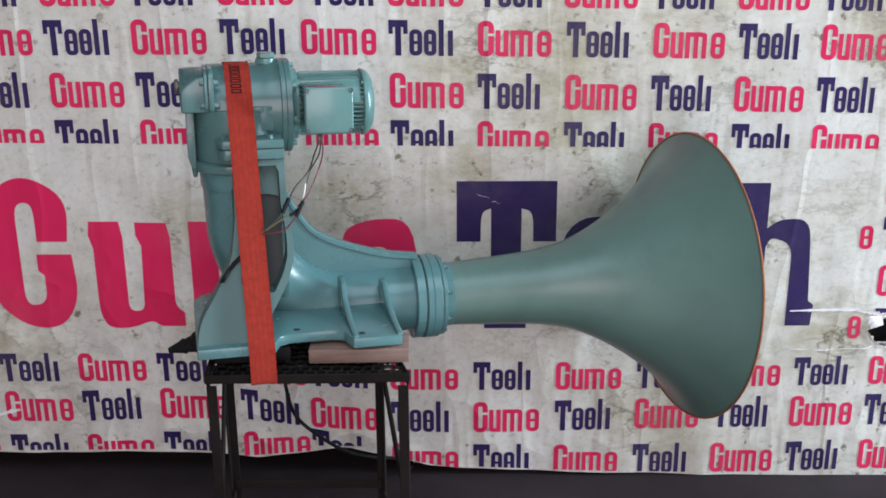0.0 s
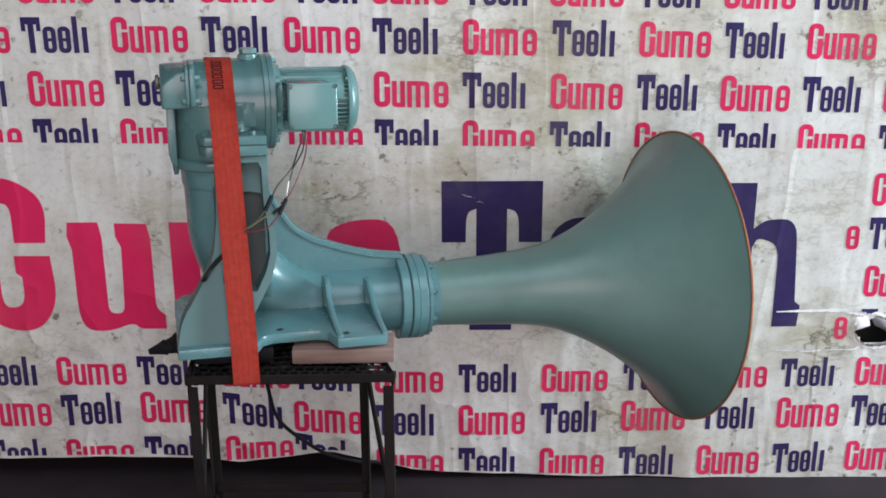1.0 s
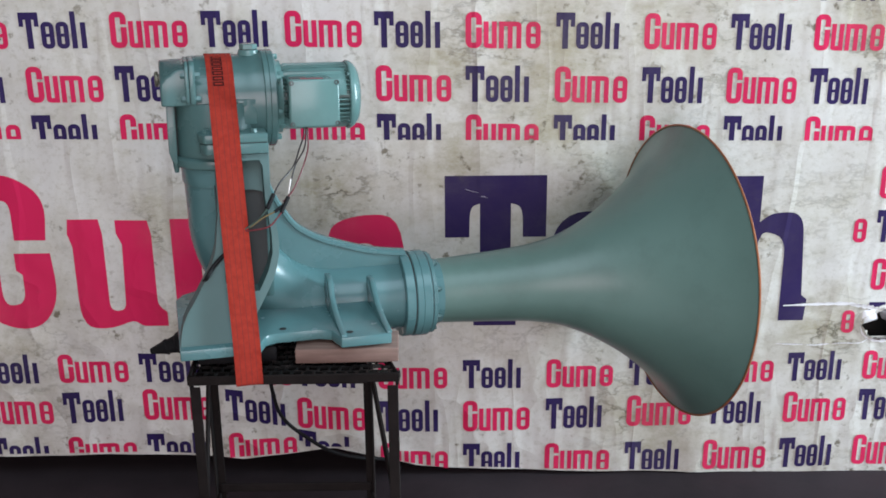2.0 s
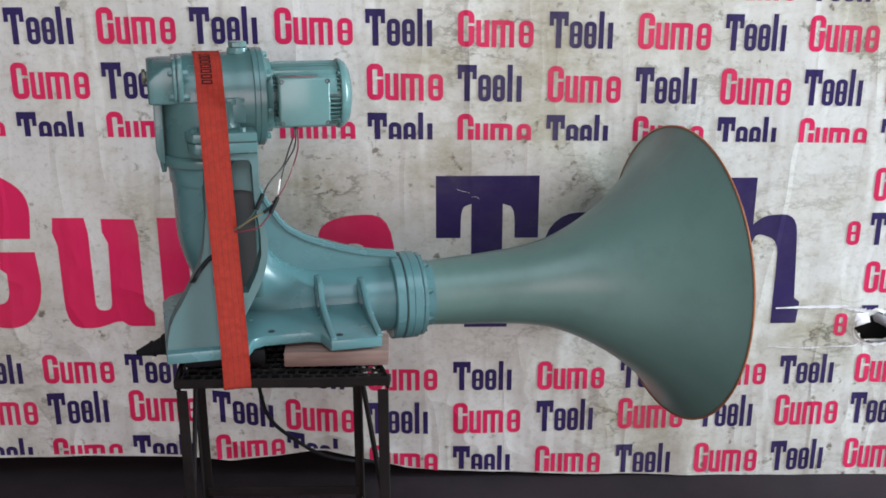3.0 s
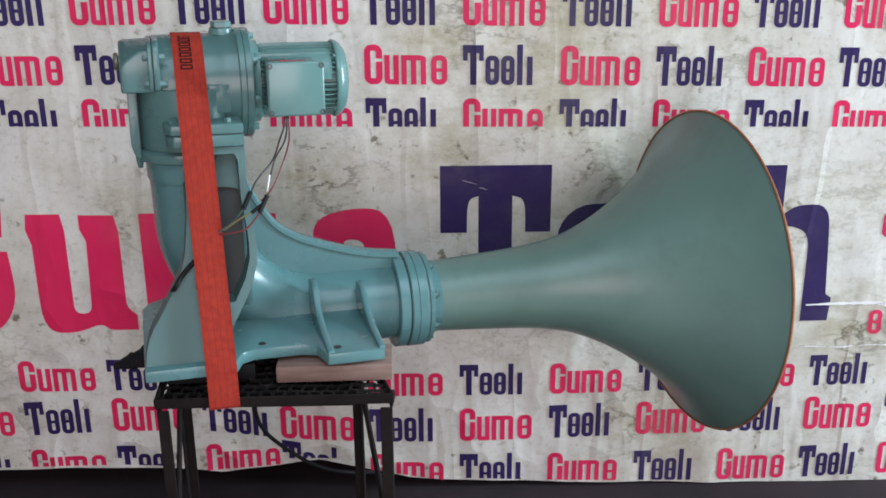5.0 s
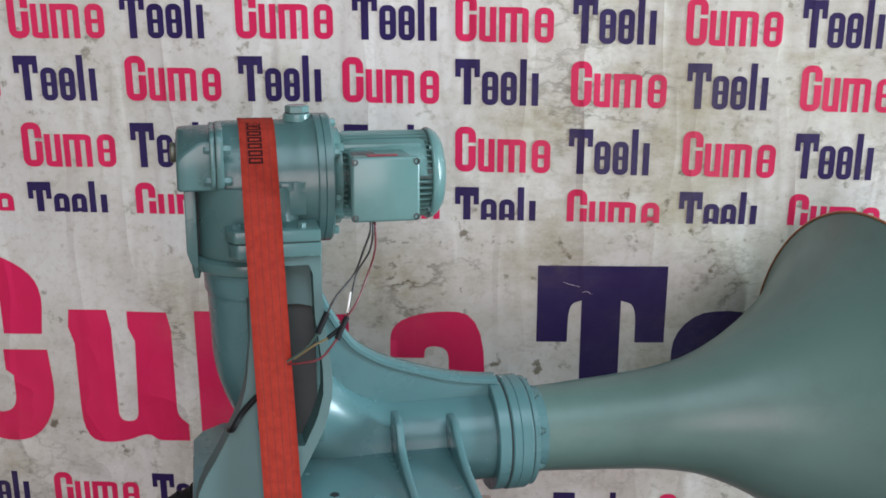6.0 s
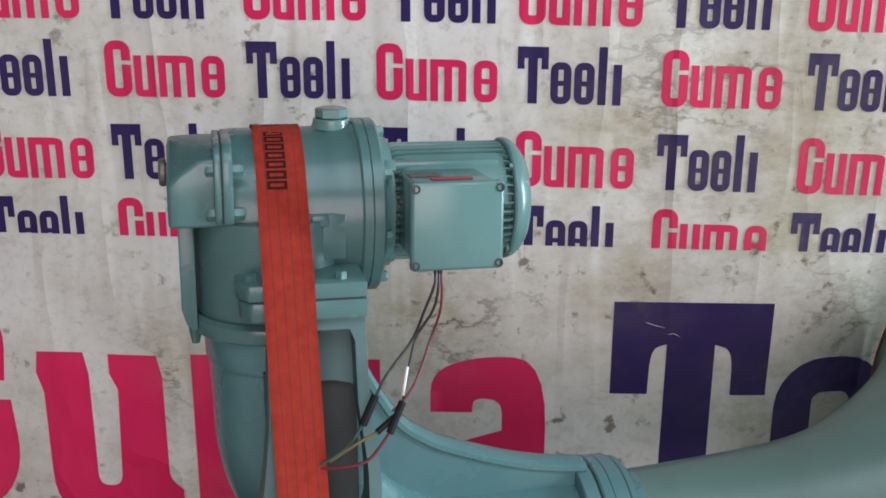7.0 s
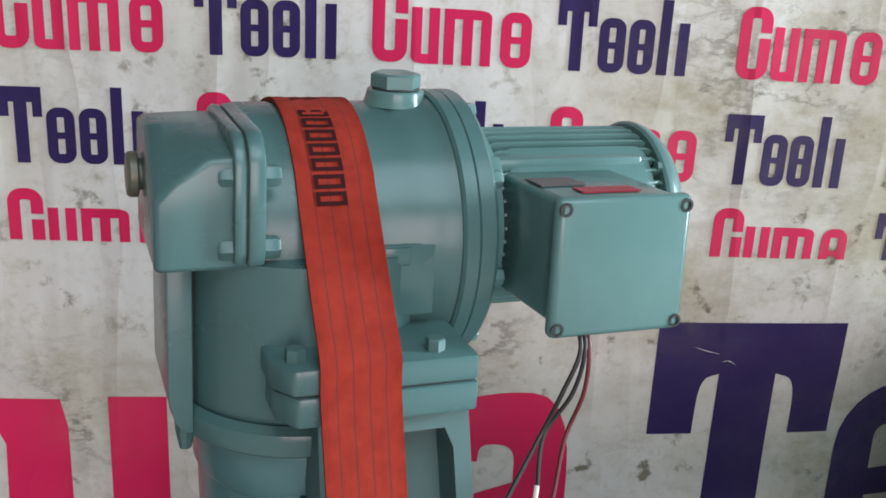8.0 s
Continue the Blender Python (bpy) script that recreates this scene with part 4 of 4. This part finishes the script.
part("motor_foot", box(-0.300, -0.175, -0.045, -0.02, GC + 0.046, GC + 0.056, 0.003), PAINT_M, body)

for ob in (gear, end, cover, cover_b, side_plug, plug, motor, body, fan):
    ob.location = (GX, UO, GD)
for ob in (upright, skirt, drip, *cheeks):
    ob.location = (GX, GY, GZ)
ledge.location = (0.0, GY, GZ)
tbox.location = (-0.001, -0.010, 0.001)

# motor leads and their taped splices
def lead(pts, r, mat, name="wire", label=""):
    return part(name, tube(spline([(x - 0.006 - 0.001 * min(1.0, max(0.0, (z - 0.27) / 0.05)), y - 0.010 * min(1.0, max(0.0, (z - 0.27) / 0.05)), z - 0.004 + 0.027 * min(1.0, max(0.0, (0.392 - z) / 0.10))) for x, y, z in pts], 8), r, 8), mat, horn, label)


lead([(-0.262, -0.105, 0.412), (-0.262, -0.118, 0.392), (-0.272, -0.118, 0.352), (-0.285, -0.118, 0.305), (-0.315, -0.1454, 0.2752), (-0.3276, -0.1528, 0.2545)], 0.0016, WIRE_BLACK)
lead([(-0.258, -0.105, 0.412), (-0.258, -0.117, 0.392), (-0.263, -0.116, 0.35), (-0.28, -0.116, 0.308), (-0.2933, -0.1444, 0.2752), (-0.3004, -0.1557, 0.2465)], 0.0015, WIRE_BLACK)
lead([(-0.255, -0.105, 0.412), (-0.255, -0.117, 0.392), (-0.256, -0.118, 0.35), (-0.266, -0.12, 0.305), (-0.2857, -0.1514, 0.2698), (-0.3023, -0.1604, 0.2501), (-0.3124, -0.163, 0.2429)], 0.0015, WIRE_RED)
lead([(-0.294, -0.1438, 0.2824), (-0.3001, -0.1555, 0.2554)], 0.0017, WIRE_WHITE)
lead([(-0.3275, -0.1522, 0.2563), (-0.3422, -0.1651, 0.2314)], 0.0042, BLACK, "taped_splice", "black taped wire splice")
lead([(-0.3012, -0.1601, 0.251), (-0.317, -0.1753, 0.2252)], 0.0040, BLACK, "taped_splice", "black taped wire splice")
lead([(-0.3076, -0.1642, 0.2394), (-0.3296, -0.1747, 0.227)], 0.0032, BLACK, "taped_splice", "black taped wire splice")
lead([(-0.3422, -0.1651, 0.2314), (-0.3603, -0.1771, 0.2146), (-0.3861, -0.1754, 0.197)], 0.0017, WIRE_GREEN)
lead([(-0.3296, -0.1747, 0.227), (-0.3504, -0.1795, 0.219), (-0.3763, -0.1762, 0.2005)], 0.0016, WIRE_YELLOW)
lead([(-0.317, -0.1753, 0.2252), (-0.3402, -0.1869, 0.2041), (-0.3648, -0.1834, 0.197), (-0.3901, -0.1747, 0.1935)], 0.0016, WIRE_RED)


# ---- the lifting strap ----
def webbing(pts, half, thick, x_of):
    """A flat band along points of (depth, height) with its middle at x_of(height)."""
    curve = spline([(0, u, w) for u, w in pts], 6)
    bm = bmesh.new()
    rows = []
    across = (-1, -0.62, -0.585, -0.22, -0.185, 0.185, 0.22, 0.585, 0.62, 1)
    for i, p in enumerate(curve):
        d = (curve[min(i + 1, len(curve) - 1)] - curve[max(i - 1, 0)]).normalized()
        n = Vector((0, d.z, -d.y))
        q = Vector((x_of(p.z, p.y), p.y, p.z))
        top = []
        for k, c in enumerate(across):
            groove = 0.0004 if k in (1, 2, 3, 4, 5, 6, 7, 8) and k % 2 == 0 else 0.0
            top.append(bm.verts.new(q + Vector((c * half, 0, 0)) + n * (thick / 2 - groove)))
        low = [bm.verts.new(q + Vector((c * half, 0, 0)) - n * thick / 2) for c in across[::-1]]
        rows.append(top + low)
    m = len(rows[0])
    for a, b in zip(rows, rows[1:]):
        for k in range(m):
            f = bm.faces.new((a[k], a[(k + 1) % m], b[(k + 1) % m], b[k]))
            f.material_index = 1 if k in (1, 3, 5, 7) else 0
    bm.faces.new(rows[0])
    bm.faces.new(rows[-1])
    return bm


strap = thing("lifting_strap", pose(-0.0489, 2.1557, 0.6845, 0, 1.08, 15.08), "orange-red woven webbing strap over the gear housing and under the stand", "strap")
barrel = [(UO + 0.0886 * math.sin(radians(a)), GC + GD + 0.0886 * math.cos(radians(a))) for a in (90, 60, 30, 0, -25, -48, -58)]


def strap_mid(w, u):
    return -0.4150 + 0.0115 * max(0.0, 0.40 - w) / 0.46


front_run = [(-0.0790, 0.4580), (-0.0975, 0.4340), (-0.1130, 0.4140), (-0.1275, 0.3955), (-0.1300, 0.368), (-0.153, 0.285), (-0.185, 0.195), (-0.220, 0.105), (-0.2525, 0.021), (-0.2545, -0.006), (-0.256, -0.050), (-0.254, -0.060), (-0.242, -0.0625), (-0.15, -0.062), (0.0, -0.062), (0.17, -0.062)]
back_run = [(0.17, -0.062), (0.182, -0.058), (0.180, -0.040), (0.150, 0.10), (0.113, 0.36), (0.111, 0.384)]
web = part("webbing", webbing(back_run[1:] + barrel + front_run, 0.025, 0.0025, strap_mid), STRAP, strap, "", 50)
web.data.materials.append(STITCH)


def frame_mark(hx, hy, t):
    """A small hollow block, as the worn print on the webbing."""
    b = bmesh.new()
    o = [(-hx, -hy), (hx, -hy), (hx, hy), (-hx, hy)]
    i = [(-hx + t, -hy + t), (hx - t, -hy + t), (hx - t, hy - t), (-hx + t, hy - t)]
    A = [b.verts.new((x, y, 0)) for x, y in o]
    B = [b.verts.new((x, y, 0)) for x, y in i]
    for k in range(4):
        n = (k + 1) % 4
        b.faces.new((A[k], A[n], B[n], B[k]))
    return b


band = spline([(0, u, w) for u, w in barrel[3:] + front_run], 6)
reach = [0.0]
for p, q in zip(band, band[1:]):
    reach.append(reach[-1] + (q - p).length)
for k in range(9):
    d = 0.006 + 0.0113 * k
    u, w = (float(np.interp(d, reach, [p[axis] for p in band])) for axis in (1, 2))
    u2, w2 = (float(np.interp(d + 0.004, reach, [p[axis] for p in band])) for axis in (1, 2))
    slope = math.atan2(w2 - w, u - u2)
    b = frame_mark(0.0098, 0.0046, 0.0027)
    bmesh.ops.transform(b, matrix=pose(-0.4192, u + 0.0019 * math.sin(slope), w + 0.0019 * math.cos(slope), -math.degrees(slope), 0, 0), verts=b.verts)
    part("printed_mark", b, TAPE_PRINT, strap)


# ---- the stand ----
stand = thing("steel_stand", pose(-0.2925, 1.812, -0.02), "low black welded angle-steel stand with an oily slotted top", "stand")
SW, SD, SH = 0.197, 0.24, 0.666  # half width, depth, height
RL, RR = -0.219, 0.132  # the rear legs stand further to one side


def bar_between(a, b, w, d):
    a, b = Vector(a), Vector(b)
    ln = (b - a).length
    m = Matrix.Translation(a) @ (b - a).to_track_quat("X", "Z").to_matrix().to_4x4()
    return box(0, ln, -w / 2, w / 2, -d / 2, d / 2, 0.002, 1, None, m)


def angle_leg(x, y, sx, sy):
    """An L-section leg with its heel at (x, y)."""
    b = box(min(0, sx * 0.020), max(0, sx * 0.020), min(0, sy * 0.004), max(0, sy * 0.004), 0, SH - 0.024, 0.001, 1)
    join(b, box(min(0, sx * 0.004), max(0, sx * 0.004), min(sy * 0.004, sy * 0.020), max(sy * 0.004, sy * 0.020), 0, SH - 0.024, 0.001, 1))
    bmesh.ops.transform(b, matrix=pose(x, y, 0), verts=b.verts)
    return b


for x, y, sx, sy in ((-SW, 0, 1, 1), (SW, 0, -1, 1), (RL, SD, 1, -1), (RR, SD, -1, -1)):
    part("leg", angle_leg(x, y, sx, sy), STEEL, stand)
part("front_rail", bar_between((-SW - 0.004, 0.003, SH - 0.011), (SW + 0.004, 0.003, SH - 0.007), 0.006, 0.019), STEEL, stand)
part("rear_rail", bar_between((RL, SD - 0.003, SH - 0.013), (RR, SD - 0.003, SH - 0.013), 0.006, 0.026), STEEL, stand)
part("side_rail", bar_between((-SW, 0.006, SH - 0.013), (RL, SD - 0.006, SH - 0.013), 0.006, 0.026), STEEL, stand)
part("side_rail", bar_between((SW, 0.006, SH - 0.013), (RR, SD - 0.006, SH - 0.013), 0.006, 0.026), STEEL, stand)
part("brace", bar_between((-SW + 0.008, 0.018, 0.36), (RL + 0.008, SD - 0.012, SH - 0.05), 0.007, 0.022), STEEL, stand)
part("brace", bar_between((SW - 0.008, 0.018, 0.36), (RR - 0.008, SD - 0.012, SH - 0.05), 0.007, 0.022), STEEL, stand)
part("stretcher", bar_between((RL + 0.01, SD - 0.009, 0.29), (RR - 0.01, SD - 0.009, 0.29), 0.006, 0.02), STEEL, stand)
part("stretcher", bar_between((-SW + 0.008, 0.012, 0.25), (RL + 0.008, SD - 0.012, 0.27), 0.006, 0.02), STEEL, stand)
part("stretcher", bar_between((SW - 0.008, 0.012, 0.25), (RR - 0.008, SD - 0.012, 0.27), 0.006, 0.02), STEEL, stand)
part("deck", box(-SW + 0.004, SW - 0.06, 0.007, SD - 0.007, SH - 0.022, SH - 0.014), STEEL, stand)


def deck_link(w, d):
    """One open ring of the woven deck."""
    b = bmesh.new()
    o = rounded(-w, w, -d, d, 0.004, 2)
    i = rounded(-w + 0.0035, w - 0.0035, -d + 0.0035, d - 0.0035, 0.002, 2)
    loops = [[b.verts.new((x, y, z)) for x, y in lp] for lp, z in ((o, 0), (o, 0.005), (i, 0.005), (i, 0))]
    for p, q in ((0, 1), (1, 2), (2, 3), (3, 0)):
        for k in range(len(o)):
            n = (k + 1) % len(o)
            b.faces.new((loops[p][k], loops[p][n], loops[q][n], loops[q][k]))
    return b


first = None
rng = random.Random(4)
for j in range(9):
    for i in range(19):
        x = -SW + 0.016 + 0.0206 * i + (0.0103 if j % 2 else 0) - 0.025 * j / 9
        y = 0.018 + 0.0245 * j
        if x > SW - 0.006 - 0.065 * j / 9:
            continue
        if first is None:
            first = part("deck_link", deck_link(0.0125, 0.0135), OILY, stand)
            link = first
        else:
            link = new("deck_link", first.data)
            link.parent = stand
        link.location = (x, y, SH - 0.012 + 0.003 * rng.random())
        link.rotation_euler = (0.16 * (rng.random() - 0.5), 0.16 * (rng.random() - 0.5), 0.3 * (rng.random() - 0.5))

# ---- things on and round the stand ----
wood = tagged(part("wooden_block", box(-0.102, 0.097, 0, 0.09, 0, 0.030, 0.003, 2), WOOD), "short sawn brown plank used as packing under the foot", "plank")
wood.matrix_world = pose(-0.192, 1.862, 0.6475, 0, 0, 1.5)

# added block: props the base plate and blackens the shadowed gap below it
pad = tagged(part("gap_block", box(-0.075, 0.075, 0, 0.17, 0, 0.030, 0.004), BLACK), "added black block filling the shaded gap under the base plate", "pad")
pad.matrix_world = pose(-0.405, 1.865, 0.648, 0, 0, 8)


def nozzle():
    prof = [(0.0, 0.024), (0.02, 0.024), (0.024, 0.021), (0.05, 0.017), (0.053, 0.019), (0.060, 0.017), (0.063, 0.014), (0.075, 0.011), (0.078, 0.013), (0.084, 0.010), (0.098, 0.006), (0.104, 0.0045)]
    return lathe(prof, 20)


cone = tagged(part("rubber_nozzle", nozzle(), BLACK, None, "", 25), "black ribbed rubber nozzle poking out behind the base", "nozzle")
cone.matrix_world = pose(-0.482, 2.03, 0.645, 0, 15, 184) @ Matrix.Scale(1.36, 4)

cable = thing("power_cable", pose(0, 0, 0), "black rubber power cable behind the column, trailing to the floor", "cable")
HM = horn.matrix_world.copy()
loop = [HM @ Vector(p) for p in ((-0.3904, -0.1726, 0.1965), (-0.4061, -0.1757, 0.1878), (-0.4334, -0.1807, 0.1739), (-0.4549, -0.1877, 0.1544), (-0.4685, -0.1944, 0.1355), (-0.474, -0.098, 0.092), (-0.462, -0.07, 0.08), (-0.45, -0.04, 0.06), (-0.45, 0.04, 0.03), (-0.45, 0.10, 0.022))]
part("sheath", tube(spline(loop, 8), 0.0042, 12), BLACK, cable)
tail = [(-0.452, 2.26, 0.68), (-0.448, 2.36, 0.50), (-0.440, 2.40, 0.34), (-0.416, 2.40, 0.256), (-0.345, 2.40, 0.190), (-0.285, 2.40, 0.155), (-0.220, 2.42, 0.128), (-0.165, 2.48, 0.090), (-0.140, 2.53, 0.036), (-0.132, 2.58, 0.006), (-0.125, 2.66, -0.012)]
part("sheath", tube(spline(tail, 8), 0.0048, 12), BLACK, cable)


# ---- torn film round the hole in the banner ----
def flap(points, width, curl, seed):
    rnd = random.Random(seed)
    bm = bmesh.new()
    rows = []
    curve = spline([(x, 0, z) for x, z in points], 10)
    for i, p in enumerate(curve):
        t = i / (len(curve) - 1)
        wv = width * math.sin(math.pi * min(0.999, max(0.02, t))) ** 0.35 * (0.6 + 0.8 * rnd.random())
        y = sag(p.x, p.z) - 0.003
        rows.append([bm.verts.new((p.x, y - curl * k * k, p.z + wv * (k - 0.5))) for k in (0.0, 0.35, 0.7, 1.0)])
    for a, b in zip(rows, rows[1:]):
        for k in range(3):
            bm.faces.new((a[k], b[k], b[k + 1], a[k + 1]))
    return bm


for seed, (line, width, curl) in enumerate((
        ([(0.898, 0.480), (0.99, 0.482), (1.073, 0.4825), (1.110, 0.476)], 0.0085, 0.0015),
        ([(1.075, 0.481), (1.112, 0.475), (1.145, 0.468), (1.168, 0.463)], 0.012, 0.0030),
        ([(1.168, 0.470), (1.200, 0.456), (1.225, 0.435), (1.243, 0.402)], 0.0080, 0.0030),
        ([(1.116, 0.446), (1.111, 0.424), (1.118, 0.398), (1.134, 0.384)], 0.0075, 0.0020),
        ([(1.130, 0.384), (1.156, 0.376), (1.187, 0.375), (1.219, 0.382)], 0.0085, 0.0030),
        ([(1.205, 0.380), (1.235, 0.377), (1.26, 0.377)], 0.0070, 0.0020),
        ([(0.887, 0.371), (0.93, 0.369), (0.965, 0.368)], 0.0050, 0.0015),
        ([(0.968, 0.367), (1.00, 0.366), (1.035, 0.369)], 0.0060, 0.0015),
        ([(1.040, 0.369), (1.07, 0.371), (1.115, 0.371), (1.138, 0.383)], 0.0050, 0.0015),
        # the last two are thin white scratches on the large print
        ([(0.053, 0.808), (0.068, 0.803), (0.088, 0.798)], 0.0010, 0.0004),
        ([(0.092, 0.786), (0.102, 0.788), (0.113, 0.782)], 0.0009, 0.0004))):
    part("torn_edge", flap(line, width, curl, seed), TORN, banner, "bright white torn film edge")
part("torn_edge", flap([(-1.31, 0.165), (-1.28, 0.178), (-1.24, 0.190), (-1.215, 0.195)], 0.013, 0.002, 5), TORN, banner, "bright white torn film edge")


def torn_ring():
    """The ragged white film round the hole, curling out at its inner rim."""
    rnd = random.Random(11)
    cx, cz, rx, rz = TEAR
    bm = bmesh.new()
    rows = []
    for k in range(72):
        a = 2 * math.pi * k / 72
        wob = 0.10 * noise.noise((math.cos(a) * 3, math.sin(a) * 3, 2.2)) + 0.07 * (rnd.random() - 0.5)
        row = []
        for f, out in ((1.17 + wob, 0.0012), (1.06 + wob, 0.0016), (0.99 + wob, 0.004), (0.93 + wob * 1.8, 0.008)):
            x, z = cx + rx * f * math.cos(a), cz + rz * f * math.sin(a)
            row.append(bm.verts.new((x, sag(x, z) - out, z)))
        rows.append(row)
    for k in range(72):
        a, b = rows[k], rows[(k + 1) % 72]
        for i in range(3):
            bm.faces.new((a[i], b[i], b[i + 1], a[i + 1]))
    return bm


def folded(outline, proud):
    """A loose tongue of film inside the hole, bulging towards its middle; outline in (x, z)."""
    bm = bmesh.new()
    n = len(outline)
    cx, cz = sum(x for x, z in outline) / n, sum(z for x, z in outline) / n
    rings = []
    for f, out in ((1.0, 0.0), (0.66, 0.7), (0.33, 1.0)):
        rings.append([bm.verts.new((cx + (x - cx) * f, WALL_Y + 0.004 - proud * out, cz + (z - cz) * f)) for x, z in outline])
    for a, b in zip(rings, rings[1:]):
        for k in range(n):
            bm.faces.new((a[k], a[(k + 1) % n], b[(k + 1) % n], b[k]))
    bm.faces.new(rings[-1])
    return bm


part("torn_edge", torn_ring(), BANNER, banner, "ragged torn rim of the hole")
part("torn_flap", folded([(1.108, 0.440), (1.116, 0.462), (1.150, 0.466), (1.158, 0.436), (1.140, 0.429), (1.118, 0.422)], 0.008), TORN, banner, "white torn flap folded into the hole")
part("torn_flap", folded([(1.155, 0.464), (1.170, 0.470), (1.198, 0.458), (1.222, 0.440), (1.243, 0.404), (1.228, 0.400), (1.196, 0.424), (1.168, 0.438)], 0.010), VINYL_BACK, banner, "grey back of a torn flap hanging in the hole")
part("torn_flap", folded([(1.130, 0.386), (1.168, 0.380), (1.212, 0.387), (1.246, 0.402), (1.250, 0.382), (1.212, 0.377), (1.174, 0.373), (1.140, 0.377)], 0.006), VINYL_BACK, banner, "grey back of a torn flap under the hole")
part("top_hem", box(-2.3, 2.3, WALL_Y - 0.012, WALL_Y + 0.004, TOP - 0.006, TOP + 0.008, 0.002), STEEL, banner, "thin dark hanging batten")
